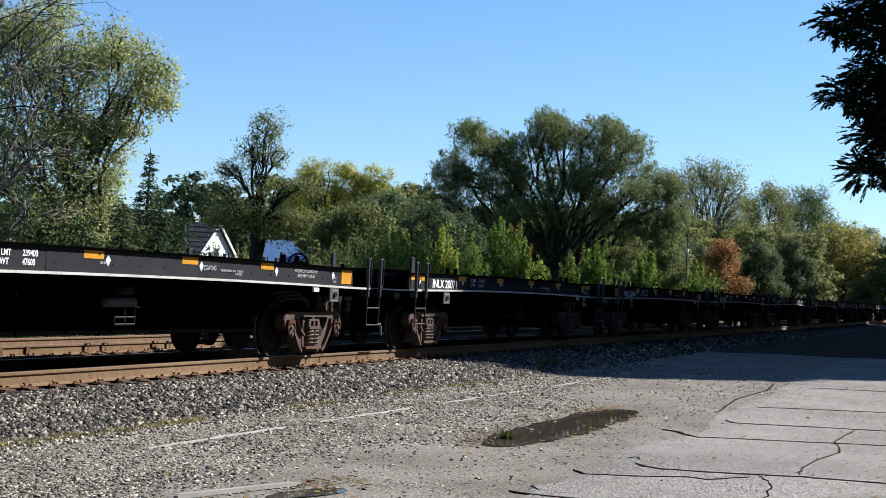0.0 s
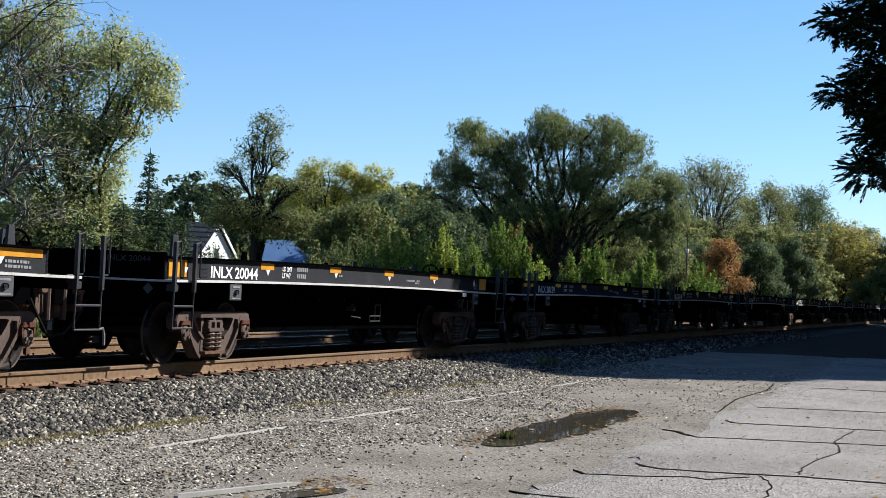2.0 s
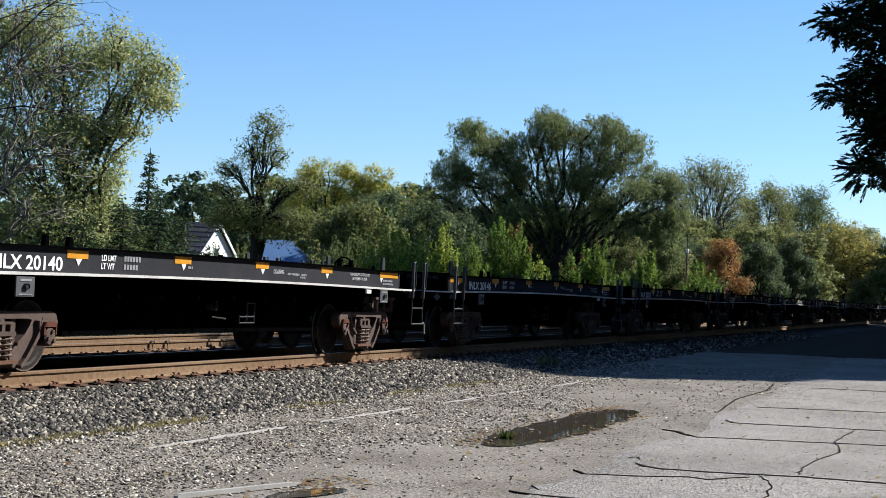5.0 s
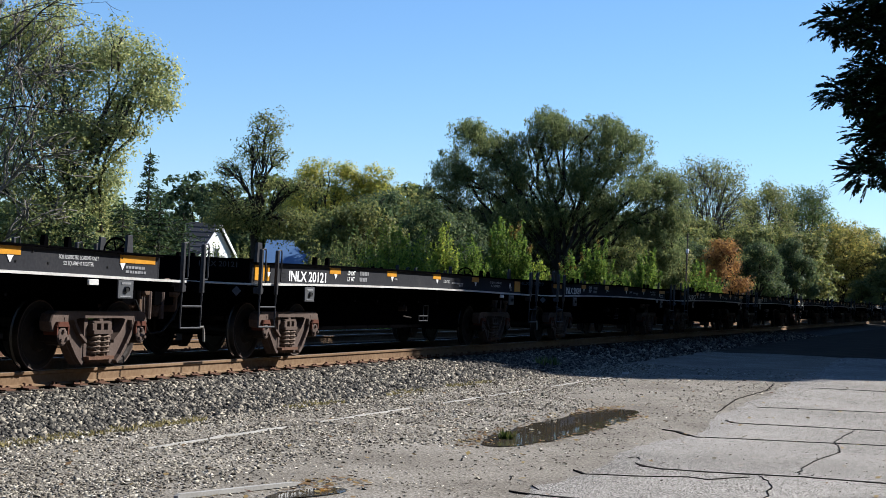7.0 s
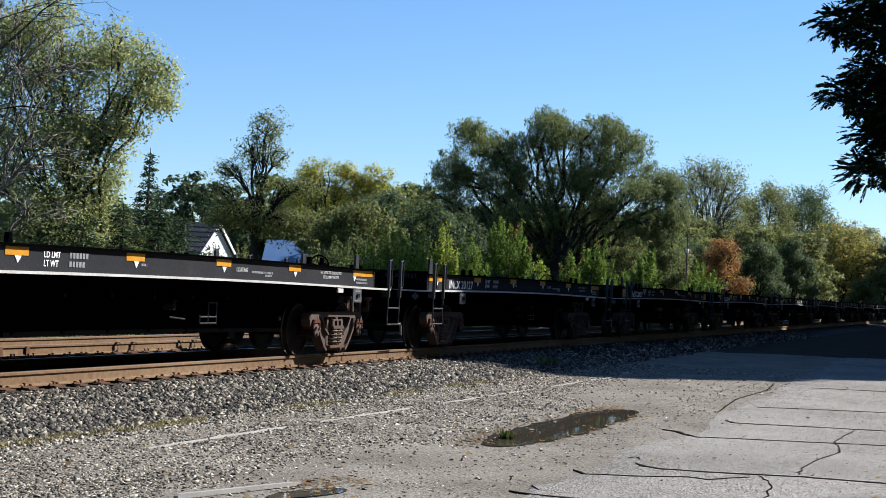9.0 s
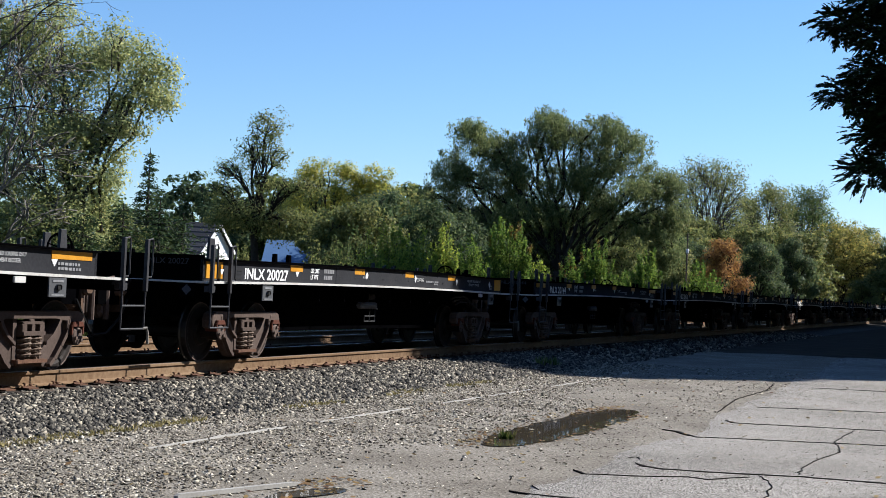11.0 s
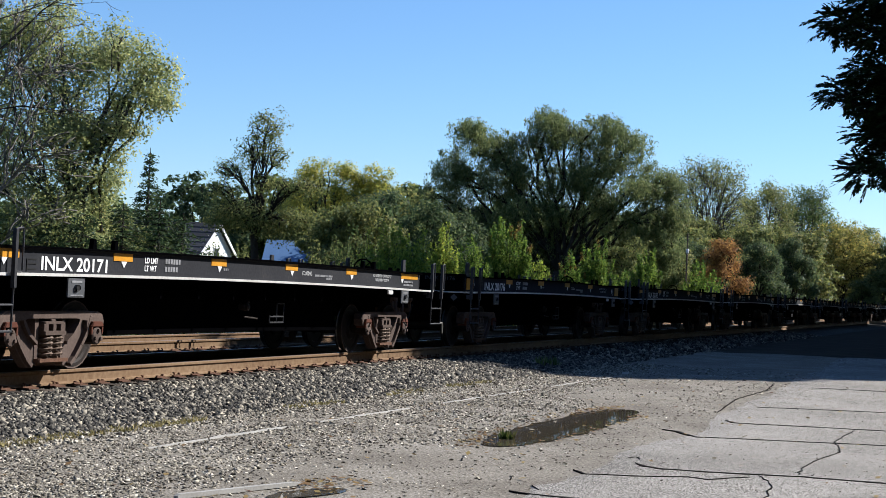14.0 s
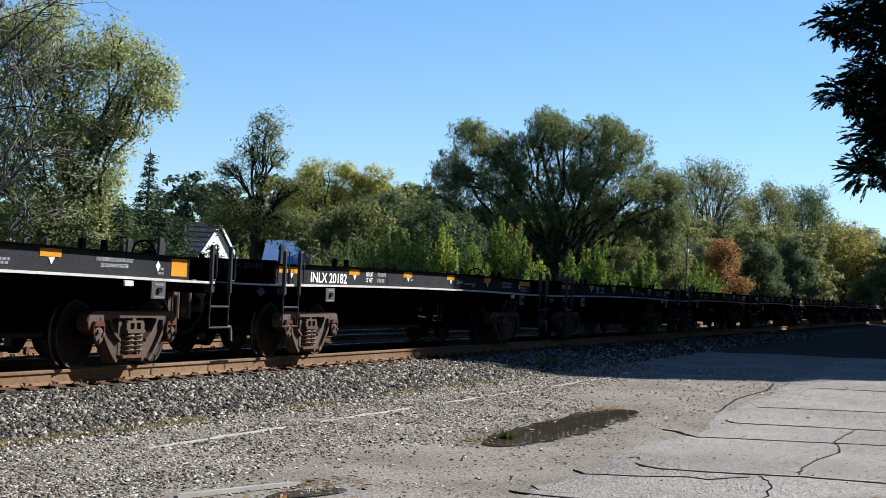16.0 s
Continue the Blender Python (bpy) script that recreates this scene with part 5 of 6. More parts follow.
def truck(parent, x):
    ob = link("truck", None, parent, pose(x, 0, 0), "dusty brown cast-steel two-axle truck")
    for side in (-1, 1):
        y0, y1 = sorted((side * 1.090, side * 0.920))
        s = Shape()
        s.prism([(-1.07, 0.5), (-1.09, 0.6), (-1.05, 0.69), (-0.95, 0.725), (-0.3, 0.725), (0.3, 0.725), (0.95, 0.725), (1.05, 0.69), (1.09, 0.6), (1.07, 0.5), (1.01, 0.48), (0.98, 0.6), (0.6, 0.62), (0.5, 0.64),
                 (-0.5, 0.64), (-0.6, 0.62), (-0.98, 0.6), (-1.01, 0.48)], y0, y1, 0.016)
        for k in (-1, 1):
            s.prism([(k * 0.82, 0.64), (k * 0.56, 0.65), (k * 0.52, 0.56), (k * 0.43, 0.455), (k * 0.3, 0.36), (k * 0.26, 0.12), (k * 0.31, 0.065), (k * 0.42, 0.07), (k * 0.52, 0.15), (k * 0.65, 0.31), (k * 0.76, 0.47)][::-k], *sorted((side * 1.035, side * 0.92)), 0.012)
            edge = [(0.82, 0.66), (0.75, 0.46), (0.63, 0.3), (0.5, 0.15), (0.4, 0.07)]
            for (a, b), (c, d) in zip(edge, edge[1:]):
                n = math.hypot(c - a, d - b)
                u, w = (d - b) / n * 0.032, (a - c) / n * 0.032
                s.prism([(k * a, b), (k * c, d), (k * (c + 1.6 * u), d + 1.6 * w), (k * (a + 1.6 * u), b + 1.6 * w)][::-k], *sorted((side * 1.095, side * 0.95)), 0.006)
            s.prism([(k * 0.57, 0.65), (k * 0.52, 0.565), (k * 0.43, 0.46), (k * 0.3, 0.37), (k * 0.3, 0.33), (k * 0.46, 0.43), (k * 0.56, 0.54), (k * 0.62, 0.65)][::k], *sorted((side * 1.09, side * 0.95)), 0.006)
            s.prism([(k * 0.31, 0.66), (k * 0.235, 0.66), (k * 0.225, 0.1), (k * 0.3, 0.1)][::-k], *sorted((side * 1.045, side * 0.92)), 0.012)
            s.prism([(k * 0.97, 0.6), (k * 0.7, 0.63), (k * 0.7, 0.52), (k * 0.74, 0.46)][::-k], y0, y1, 0.015)
        part("side_frame", s, CAST, ob)
        s = Shape().prism([(-0.3, 0.13), (0.3, 0.13), (0.3, 0.17), (-0.3, 0.17)], y0 - 0.03, y1 + 0.03, 0.012)
        s.prism([(-0.26, 0.085), (0.26, 0.085), (0.26, 0.13), (-0.26, 0.13)], y0 + 0.03, y1 - 0.03, 0.01)
        part("spring_seat", s, IRON, ob)
        for cx, cy, cr in ((-0.1, 1.045, 0.085), (0.1, 1.045, 0.085), (0.0, 0.9, 0.08)) if side < 0 else ((0.0, 1.0, 0.085),):
            s = Shape()
            coil(s, cx, side * cy, 0.18, 0.45, cr, 0.021, 4.5, 11)
            part("coil_spring", s, SPRING, ob, "rusty coil spring")
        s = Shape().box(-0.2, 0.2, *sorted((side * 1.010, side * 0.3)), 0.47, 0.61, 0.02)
        part("bolster", s, SHADE_CAST, ob)
        s = Shape().box(-0.22, 0.22, *sorted((side * 1.130, side * 0.940)), 0.445, 0.495, 0.01)
        s.box(-0.2, 0.2, *sorted((side * 1.110, side * 0.940)), 0.575, 0.605, 0.01)
        for x, w in ((-0.17, 0.05), (0.0, 0.035), (0.17, 0.05)):
            s.box(x - w, x + w, *sorted((side * 1.110, side * 0.940)), 0.48, 0.58, 0.008)
        s.box(-0.05, 0.05, *sorted((side * 1.090, side * 0.990)), 0.6, 0.635, 0.01)
        part("bolster_end", s, CAST, ob)
        for k in (-1, 1):
            s = Shape().prism([(k * AXLE - 0.13, 0.54), (k * AXLE + 0.13, 0.54), (k * AXLE + 0.1, 0.6), (k * AXLE - 0.1, 0.6)], *sorted((side * 1.140, side * 0.920)), 0.012)
            s.box(k * AXLE - 0.13, k * AXLE - 0.1, *sorted((side * 1.130, side * 0.940)), 0.44, 0.56, 0.008)
            s.box(k * AXLE + 0.1, k * AXLE + 0.13, *sorted((side * 1.130, side * 0.940)), 0.44, 0.56, 0.008)
            part("bearing_adapter", s, ADAPTER, ob, "reddish bearing adapter")
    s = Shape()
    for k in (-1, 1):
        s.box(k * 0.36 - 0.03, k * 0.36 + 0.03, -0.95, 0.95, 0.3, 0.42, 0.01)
    part("brake_beam", s, SHADE_CAST, ob)
    for k in (-1, 1):
        s = Shape().lathe([(-1.09, 0.085), (-0.9, 0.085), (-0.5, 0.08), (0.5, 0.08), (0.9, 0.085), (1.09, 0.085)], 12)
        for side in (-1, 1):
            pr = [(0.83, 0.1), (0.83, 0.17), (0.79, 0.2), (0.775, 0.33), (0.79, 0.36), (0.79, 0.405), (0.795, 0.42), (0.79, WHEEL_R - 0.002), (0.715, WHEEL_R + 0.002), (0.7, WHEEL_R + 0.024), (0.678, WHEEL_R + 0.022),
                  (0.672, 0.36), (0.69, 0.34), (0.7, 0.2), (0.67, 0.17), (0.67, 0.1)]
            s.lathe([(side * a, b) for a, b in (pr if side < 0 else pr[::-1])][::-1], 24)
            s.lathe([(side * 0.93, 0.11), (side * 1.12, 0.11), (side * 1.135, 0.09), (side * 1.14, 0.04)][::side], 14)
            for j in range(3):
                w = 2 * math.pi * j / 3 + 0.4
                s.lathe([(side * 1.12, 0.026), (side * 1.16, 0.024), (side * 1.162, 0.01)][::side], 6, 0.066 * math.cos(w), 0.066 * math.sin(w))
        me = s.mesh("wheelset", SHADE_WHEEL)
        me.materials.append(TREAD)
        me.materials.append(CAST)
        me.materials.append(SHADE_PLATE)
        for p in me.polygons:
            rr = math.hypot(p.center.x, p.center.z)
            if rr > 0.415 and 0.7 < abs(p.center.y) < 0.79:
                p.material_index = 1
            # outer rim faces lighter: their sunlit edge is put in as colour
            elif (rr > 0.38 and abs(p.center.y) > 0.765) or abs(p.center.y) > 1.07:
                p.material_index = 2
            # plates get the tone that is darkened for shade
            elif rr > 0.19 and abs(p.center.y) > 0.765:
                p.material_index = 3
            p.use_smooth = False
        link("wheelset", me, ob, pose(k * AXLE, 0, WHEEL_R), "steel wheelset darkened for shade under the car, with bright treads")
    return ob


def fit_length(obs):
    """Shortens the parts, drawn a little long, to the car's true length."""
    for ob in obs:
        if ob.name.startswith("truck"):
            ob.location.x *= TRUE_LENGTH
        elif ob.location.length > 0.001:
            ob.location.x *= TRUE_LENGTH
        else:
            for v in ob.data.vertices if ob.data else ():
                v.co.x *= TRUE_LENGTH
            fit_length(ob.children)


def railcar():
    car = tagged(new("railcar"), "", "railcar", "cars of the passing train")
    for side in (-1, 1):
        web = [(side * 1.42, 1.13), (side * 1.42, 1.445), (side * 1.38, 1.445), (side * 1.38, 1.13)]
        part("side_sill", long_beam(web[::side]), SILL_PAINT, car, "dusty black side sill")
        top = [(side * 1.475, 1.428), (side * 1.475, 1.45), (side * 1.3, 1.45), (side * 1.3, 1.425)]
        part("top_flange", long_beam(top[::side]), SHADE_BLACK, car, "black top flange")
        low = [(side * 1.5, 1.118), (side * 1.5, 1.15), (side * 1.3, 1.15), (side * 1.3, 1.118)]
        part("white_flange", long_beam(low[::side], X0, X1 + 0.6), WHITE_PAINT, car, "white-painted lower flange")
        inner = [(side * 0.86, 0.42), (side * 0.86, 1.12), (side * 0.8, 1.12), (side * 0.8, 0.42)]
        part("well_side", long_beam(inner[::side], 1.55, 8.95, 6), SHADE_BLACK, car)
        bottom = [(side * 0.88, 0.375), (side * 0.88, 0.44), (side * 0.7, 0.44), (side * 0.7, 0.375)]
        part("bottom_chord", long_beam(bottom[::side], 1.5, 9.0, 6), SHADE_BLACK, car)
        for x in (-0.25, 10.62):
            s = Shape().prism([(x - 0.18, 0.9), (x + 0.18, 0.9), (x + 0.18, 1.12), (x - 0.18, 1.12)], *sorted((side * 1.5, side * 1.48)), 0.004)
            s.box(x - 0.05, x + 0.05, *sorted((side * 1.515, side * 1.501)), 0.975, 1.045, 0.02)
            pl = part("placard", s, TAG_GREY, car, "grey steel placard board")
            s = Shape().box(x - 0.045, x + 0.045, *sorted((side * 1.525, side * 1.516)), 0.98, 1.04, 0.015)
            part("latch", s, HOSE, pl)
            s = Shape().box(x - 0.11, x + 0.11, *sorted((side * 1.506, side * 1.5005)), 1.07, 1.095)
            part("bar_lettering", s, FADED_WHITE, pl)
            s = Shape().box(x - 0.13, x + 0.13, *sorted((side * 1.506, side * 1.5005)), 0.918, 0.932)
            part("bar_lettering", s, FADED_WHITE, pl)
        for i in range(7):
            x = 2.1 + 1.05 * i
            s = Shape().prism([(x - 0.02, 0.9), (x + 0.02, 0.9), (x + 0.02, 1.1), (x - 0.02, 1.1)], *sorted((side * 1.3, side * 0.86)))
            part("side_rib", s, SHADE_BLACK, car)
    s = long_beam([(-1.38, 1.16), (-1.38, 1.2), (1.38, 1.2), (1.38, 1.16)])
    part("deck", s, SHADE_BLACK, car)
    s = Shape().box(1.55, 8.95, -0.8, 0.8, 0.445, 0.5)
    part("well_floor", s, SHADE_BLACK, car)
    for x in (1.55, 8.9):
        part("well_end", Shape().box(x, x + 0.05, -0.8, 0.8, 0.5, 1.15), SHADE_BLACK, car)
    # plain blocks added over the trucks to close off daylight behind
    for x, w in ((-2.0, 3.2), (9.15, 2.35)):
        part("underframe", Shape().box(x, x + w, -0.6, 0.6, 0.63, 1.12, 0.02), SHADE_BLACK, car)
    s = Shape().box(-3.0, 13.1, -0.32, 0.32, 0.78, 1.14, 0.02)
    part("centre_sill", s, SHADE_BLACK, car)
    s = Shape().box(X0, X0 + 0.05, -1.42, 1.42, 1.1, 1.5, 0.01)
    part("end_wall", s, SHADE_BLACK, car, "black end wall")
    s = Shape().box(X0 - 0.03, X0, -1.45, 1.45, 1.118, 1.145, 0.005)
    part("end_stripe", s, WHITE_PAINT, car)
    sign = part("end_sign", Shape().box(X0 - 0.03, X0, -1.32, -1.08, 0.94, 1.11, 0.005), SHADE_BLACK, car, "black plate with a grey diamond")
    s = Shape().add([(X0 - q, y, z) for q in (0.031, 0.036) for y, z in ((-1.2, 0.955), (-1.275, 1.03), (-1.2, 1.1), (-1.125, 1.03))], [(0, 1, 2, 3), (7, 6, 5, 4), (0, 4, 5, 1), (1, 5, 6, 2), (2, 6, 7, 3), (3, 7, 4, 0)])
    part("diamond", s, TAG_GREY, sign, "grey diamond mark")
    s = Shape().box(X1, 12.68, -1.3, 1.3, 1.06, 1.13, 0.01)
    s.box(12.6, 12.68, -1.45, 1.45, 0.98, 1.14, 0.01)
    part("end_platform", s, SHADE_BLACK, car)
    s = Shape().box(X1 - 0.05, X1, -1.42, 1.42, 1.1, 1.42, 0.01)
    part("end_wall", s, SHADE_BLACK, car)
    for side in (-1, 1):
        ladder(car, -2.11, side * 1.54, side, 0.54)
        ladder(car, 12.04, side * 1.5, side, 0.56)
    for x in (-0.05, 10.77):
        truck(car, x)
    # container guides and brake gear standing on the sills
    for side in (-1, 1):
        for x, w, h in ((-1.75, 0.2, 0.3), (10.95, 0.16, 0.24)):
            s = Shape().prism([(x - w / 2, 1.44), (x + w / 2, 1.44), (x + w * 0.3, 1.44 + h), (x - w * 0.4, 1.44 + h)], *sorted((side * 1.3, side * 1.34)), 0.006)
            part("guide_post", s, STEP_PAINT, car)
        for x in (9.2, 9.7, 1.0, 0.5):
            s = Shape().prism([(x - 0.05, 1.45), (x + 0.05, 1.45), (x + 0.03, 1.6), (x - 0.03, 1.6)], *sorted((side * 1.2, side * 1.26)), 0.006)
            part("guide_cone", s, SHADE_BLACK, car)
    s = Shape()
    s.tube([(X0 - 0.15, 0.75 + 0.2 * math.cos(a), 1.52 + 0.2 * math.sin(a)) for a in np.linspace(0, 2 * math.pi, 21)], 0.016, 6)
    for a in (0.3, 1.35, 2.4):
        s.tube([(X0 - 0.15, 0.75 - 0.19 * math.cos(a), 1.52 - 0.19 * math.sin(a)), (X0 - 0.15, 0.75 + 0.19 * math.cos(a), 1.52 + 0.19 * math.sin(a))], 0.01, 5)
    s.tube([(X0 - 0.15, 0.75, 1.52), (X0 + 0.02, 0.75, 1.52)], 0.02, 6)
    s.box(X0 - 0.02, X0 + 0.1, 0.67, 0.83, 1.2, 1.58, 0.02)
    part("brake_wheel", s, SHADE_BLACK, car, "black hand brake wheel")
    s = Shape().box(9.72, 9.95, -1.53, -1.5, 1.05, 1.12, 0.01)
    part("tag", s, WHITE_PAINT, car, "small white tag")
    for x, d in ((12.85, 1), (-2.28, -1)):
        def at(p, q):
            return sorted((x + d * p, x + d * q))
        s = Shape().box(*at(-0.1, 0.12), -0.3, 0.3, 0.72, 1.02, 0.03)
        s.box(*at(0.1, 0.16), -0.36, 0.36, 0.68, 1.05, 0.02)
        s.box(*at(0.12, 0.3), -0.42, -0.2, 0.9, 1.12, 0.03)
        part("striker", s, RUST_LIGHT, car, "rusty striker casting")
        s = Shape().box(*at(0.14, 0.42), -0.11, 0.11, 0.74, 0.94, 0.025)
        s.prism([(x + d * p, z) for p, z in ((0.36, 0.64), (0.5, 0.6), (0.58, 0.66), (0.58, 0.98), (0.5, 1.06), (0.4, 1.08), (0.34, 1.0))][::d], -0.28, -0.06, 0.04)
        s.prism([(x + d * p, z) for p, z in ((0.38, 0.66), (0.66, 0.68), (0.72, 0.74), (0.72, 0.92), (0.66, 0.98), (0.38, 0.98))][::d], -0.02, 0.18, 0.035)
        s.tube([(x + d * 0.46, -0.3, 0.58), (x + d * 0.46, -0.3, 1.1)], 0.04, 8)
        s.tube([(x + d * 0.2, -0.24, 1.08), (x + d * 0.3, -0.3, 1.14), (x + d * 0.44, -0.31, 1.13)], 0.03, 6)
        s.box(*at(0.3, 0.36), -0.26, 0.22, 0.62, 1.04, 0.025)
        part("coupler", s, CAST, car, "rusty knuckle coupler")
        # holes drawn as dark blocks, their inner shade given by colour
        for z in (0.76, 0.88):
            part("coupler_hole", Shape().box(*at(0.5, 0.56), -0.29, -0.27, z, z + 0.06, 0.015), HOSE, car)
        s = Shape().tube([(x, -0.35, 0.85), (x + d * 0.2, -0.36, 0.6), (x + d * 0.45, -0.32, 0.4), (x + d * 0.75, -0.22, 0.36)], 0.018, 6)
        part("air_hose", s, HOSE, car)
    s = Shape().tube([(12.58, -1.5, 0.53), (12.64, -1.52, 0.54), (12.67, -1.52, 0.48), (12.68, -1.52, 0.34)], 0.018, 6)
    part("uncoupling_lever", s, PALE, car, "pale bent uncoupling lever")
    s = Shape()
    for z in (1.2, 1.26, 1.31):
        s.box(-1.16, -0.98, -1.427, -1.421, z, z + 0.012)
    s.box(-1.17, -1.155, -1.428, -1.4205, 1.18, 1.32)
    part("stencil_grid", s, HOSE, car)
    fit_length(car.children)
    return car


def marks(car, number, style, r, tall, plain):
    """Lettering and reflectors of one car."""
    y = -1.4245
    before = set(car.children)
    def put(name, s, mat, label=""):
        return tagged(part(name, s, mat, car, label), kind="stuff" if name in ("stencil", "rivet_row") else "")
    def slab(x, w, z0, z1, k=0.0):
        return Shape().box(x, x + w, y - 0.003 - k, y + 0.0035 - k, z0 + camber(x), z1 + camber(x))
    for x, w in ((-2.08, 0.76), (0.67, 0.45), (3.23, 0.45), (5.64, 0.44), (8.02, 0.44), (10.58, 0.86)):
        if tall and x > 10:
            x, w = 11.06, 0.42
        if tall and x < -2:
            w = 0.5
        z1 = 1.415
        z0 = 1.32 if not (tall and (x > 10 or x < -2)) else 1.19
        put("reflector", slab(x, w, z0, z1 if style != 4 else 1.4), BRIGHT_YELLOW if style == 4 else YELLOW, "bright yellow reflector" if style == 4 else "orange-yellow reflector")
        if (style == 1 and x > 2) or (tall and x > 10):
            cx = x + w + 0.1 if x < 10 else x - 0.35
            s = Shape().prism([(cx - 0.06, 1.31 + camber(cx)), (cx, 1.235 + camber(cx)), (cx + 0.06, 1.31 + camber(cx)), (cx, 1.37 + camber(cx))], y - 0.003, y + 0.003)
            put("diamond_mark", s, LETTER_WHITE, "white diamond mark")
        else:
            cx = x + min(w, 0.5) * (0.55 if x < 10 else 0.12) + (0.2 if x < -2 else 0)
            big = 1.0 if style != 4 else 0.3
            s = Shape().prism([(cx - 0.065 * big, 1.315 + camber(cx)), (cx, 1.315 - 0.08 * big + camber(cx)), (cx + 0.065 * big, 1.315 + camber(cx))], y - 0.004, y + 0.003)
            put("arrow_mark", s, LETTER_WHITE, "white triangular mark")
    if number:
        big, small = CAR_TEXT[number]
        link("lettering", big, car, pose(-0.9, y - 0.002, 1.205), "white car number lettering")
        link("lettering", small, car, pose(X0 - 0.004, -0.55, 1.37, 0, 0, -90), "faded number on the end wall, darkened for its shadow")
    for k, word in enumerate(("LD LMT", "LT WT")):
        link("lettering", WEIGHT_TEXT[word], car, pose(1.42, y - 0.002, 1.31 - 0.1 * k + camber(1.4)), "white weight lettering")
        if plain:
            link("lettering", WEIGHT_TEXT[("239400", "47600")[k]], car, pose(1.98, y - 0.002, 1.31 - 0.1 * k + camber(2)), "white weight figures")
            continue
        s = Shape()
        for j in range(6 - k):
            s.box(1.95 + 0.07 * j, 2.0 + 0.07 * j, y - 0.003, y + 0.003, 1.31 - 0.1 * k + camber(2), 1.375 - 0.1 * k + camber(2))
        put("stencil", s, FADED_WHITE)
    if style != 2:
        for word, x, z in (("COATING", 6.25, 1.26), ("FOR RESTRICTED LOADING ONLY", 9.22, 1.315), ("SEE EQUIPMENT REGISTER", 9.32, 1.245)):
            link("lettering", NOTICE_TEXT[word], car, pose(x, y - 0.002, z + camber(x)), "small white stencilled notice")
    for x, w, z in ((6.75, 0.5, 1.25), (7.2, 0.25, 1.25), (7.2, 0.22, 1.21), (3.6, 0.14, 1.26), (10.72, 0.14 if tall else 0.5, 1.2), (10.72, 0.14 if tall else 0.46, 1.255)):
        s = Shape()
        q = x
        while q < x + w:
            l = r.uniform(0.03, 0.09)
            s.box(q, min(q + l, x + w), y - 0.003, y + 0.003, z + camber(q), z + 0.032 + camber(q))
            q += l + 0.018
        put("stencil", s, FADED_WHITE)
    if style in (1, 3):
        s = Shape()
        for j in range(26):
            x = 2.6 + 0.32 * j
            z = (1.24, 1.36)[j % 2] + camber(x)
            s.box(x, x + 0.035, y - 0.006, y + 0.003, z, z + 0.03, 0.006)
        put("rivet_row", s, HOSE)
        put("patch_plate", slab(2.45, 4.2, 1.155, 1.425, -0.002), SILL_PAINT)
    fit_length([ob for ob in car.children if ob not in before])


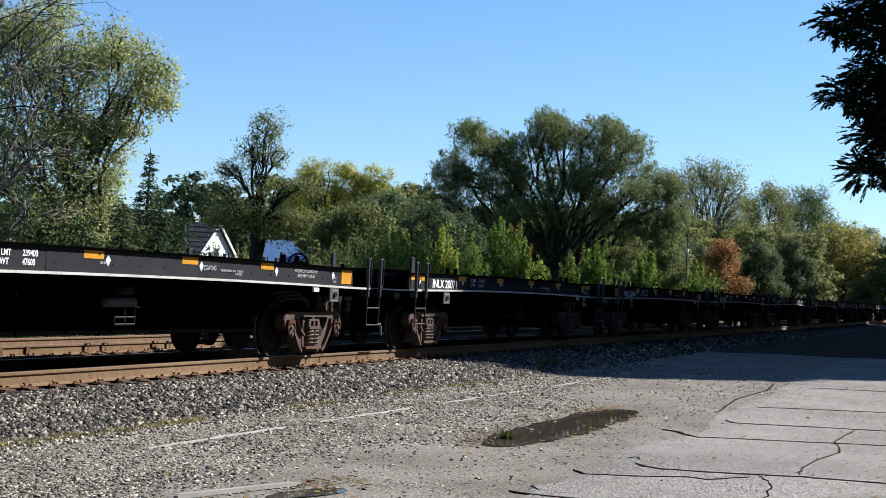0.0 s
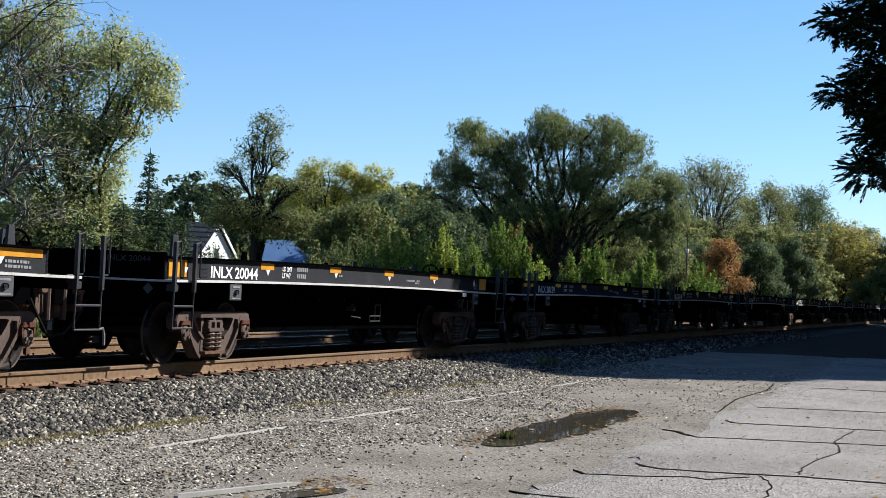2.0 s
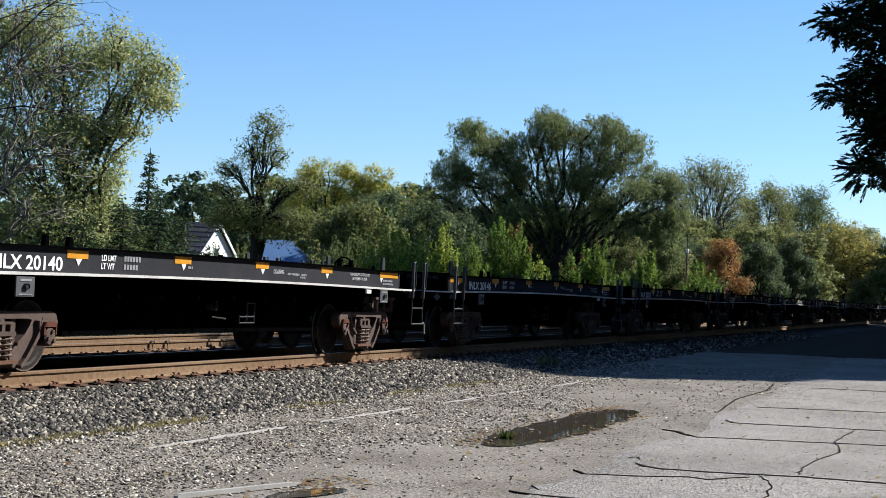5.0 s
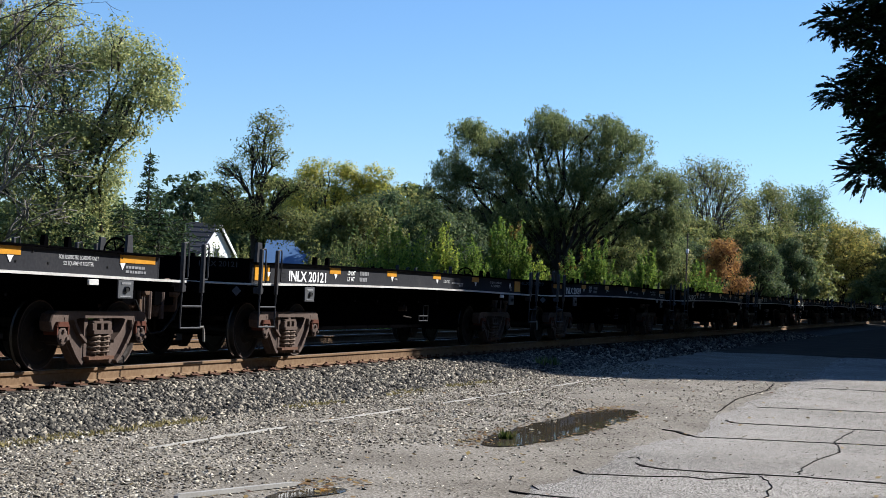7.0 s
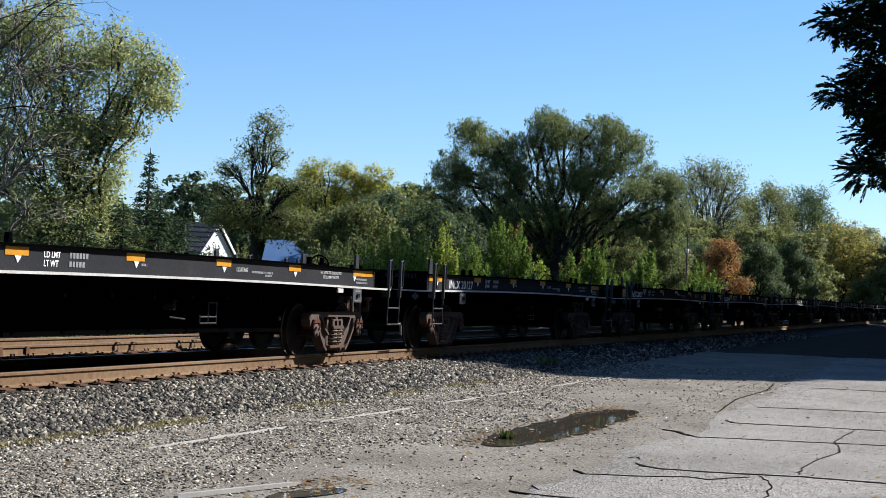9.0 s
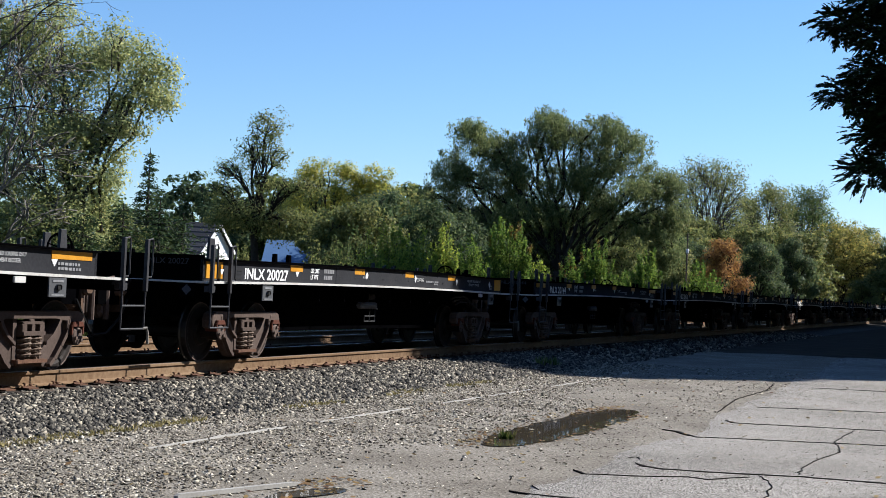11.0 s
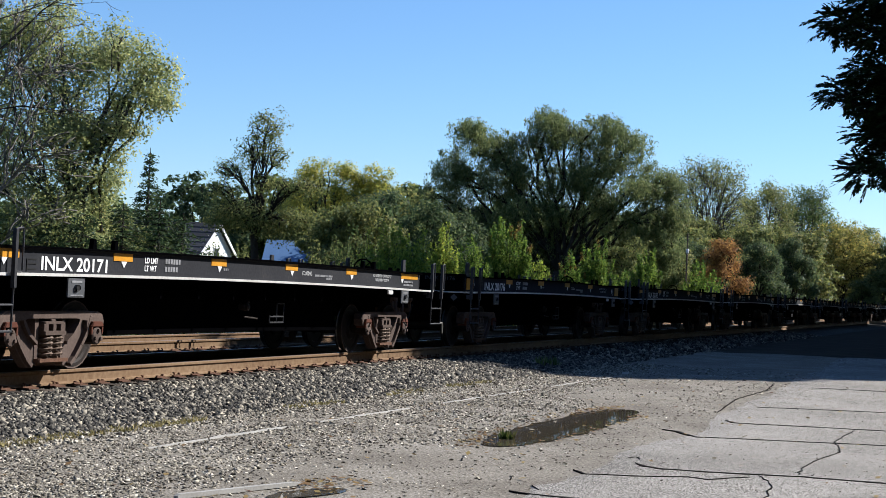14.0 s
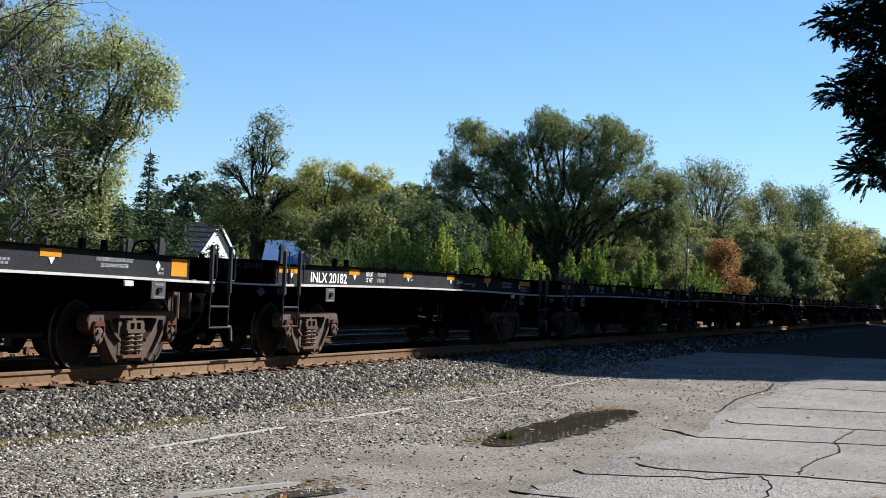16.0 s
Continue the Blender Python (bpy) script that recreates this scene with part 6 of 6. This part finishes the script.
def under_gear(car, older):
    """Air brake gear and a step frame hung under the near sill; the older cars carry a pale reservoir."""
    x = 4.37 if older else 5.62
    s = Shape()
    for a, b in (((0.0, 0.56), (0.48, 0.56)), ((0.0, 0.65), (0.48, 0.65)), ((0.0, 0.56), (0.0, 0.67)), ((0.48, 0.56), (0.48, 0.85)), ((0.24, 0.56), (0.24, 0.85)), ((0.24, 0.85), (0.48, 0.85))):
        s.tube([(x + a[0], -1.1, a[1]), (x + b[0], -1.1, b[1])], 0.012, 5)
    part("step_frame", s, STEP_PAINT, car, "dark open step frame")
    if older:
        s = Shape().tube([(4.06, -1.12, 0.84), (4.1, -1.12, 0.84), (4.76, -1.12, 0.84), (4.8, -1.12, 0.84)], [0.04, 0.062, 0.062, 0.04], 14)
        part("air_reservoir", s, TAG_GREY, car, "pale grey air reservoir under the sill")
        for x in (4.09, 4.44):
            s = Shape().box(x, x + 0.31, -1.14, -1.0, 0.935, 1.04, 0.02)
            s.box(x + 0.04, x + 0.27, -1.16, -1.139, 0.96, 1.02, 0.008)
            part("valve_box", s, SHADE_CAST, car, "dark brake valve box")
        s = Shape().tube([(4.8, -1.12, 0.79), (4.9, -1.13, 0.78)], 0.014, 6)
        part("drain_cock", s, PALE, car, "pale drain cock")
    else:
        s = Shape().box(4.8, 4.92, -1.1, -0.98, 0.74, 0.84, 0.02)
        s.lathe([(-1.14, 0.02), (-1.13, 0.05), (-1.06, 0.055)], 10, 4.86, 0.79)
        s.tube([(4.9, -1.06, 0.82), (5.0, -1.04, 0.86), (5.1, -1.0, 0.86)], 0.02, 6)
        s.tube([(4.78, -1.1, 0.65), (5.2, -1.1, 0.62)], 0.012, 6)
        part("brake_valve", s, SHADE_CAST, car, "dark brake valve with a rod")


def brake_pipes(car):
    """Bent pipes and a lever above the trailing truck."""
    for z, x in ((1.03, 8.55), (0.98, 8.7), (0.93, 8.85)):
        s = Shape().tube([(x, -1.2, z - 0.05), (x + 0.2, -1.22, z), (x + 0.8, -1.22, z + 0.01), (x + 1.05, -1.21, z - 0.04), (x + 1.15, -1.15, z - 0.14)], 0.02, 6)
        part("brake_pipe", s, SHADE_CAST, car, "dark bent brake pipe")


LABELS = {0: "empty black low-sided railcar with white stripe and orange reflectors", 1: "empty black railcar with white diamond marks and white sill stripe",
          4: "empty black railcar with bright yellow reflectors and white stripe",
          2: "empty black railcar with faded weight lettering and white sill stripe", 3: "empty black railcar with riveted patched sill and white stripe"}
STYLES = [0, 1, 2, 2, 4, 0, 3, 0, 0, 0, 1, 0, 0, 0, 3, 0, 0, 2, 0, 3, 0, 0, 1, 0]
first = railcar()
cars = [first] + [copy_thing(first, Matrix.Identity(4)) for _ in NUMBERS[1:]]
chance = random.Random(3)
TALL = (1, 3, 7, 10, 13)
OLDER = (1, 10, 11, 16, 20)
for i, (car, number, style) in enumerate(zip(cars, NUMBERS, STYLES)):
    tagged(car, LABELS[style])
    marks(car, number, style, chance, i in TALL, i == 1)
    under_gear(car, i in OLDER)
    if i in OLDER:
        brake_pipes(car)


# ---------------------------------------------------------------- what moves
def motions():
    """The train runs past at an almost steady pace; every wheelset turns with it."""
    times, ahead = zip(*SURGE)
    for i, car in enumerate(cars):
        n = i - 2
        walk(car, [(t, pose(START + PITCH_LEN * n - SPEED * t + e, TRACK_Y, RAIL_Z)) for t, e in SURGE])
    rolled = [math.degrees((SPEED * k / FPS - float(np.interp(k / FPS, times, ahead))) / WHEEL_R) for k in range(481)]
    for car in cars:
        for ob in car.children_recursive:
            if ob.name.startswith("wheelset"):
                x = ob.location.x
                walk(ob, [(k / FPS, pose(x, 0, WHEEL_R, 0, -a, 0)) for k, a in enumerate(rolled)])


motions()
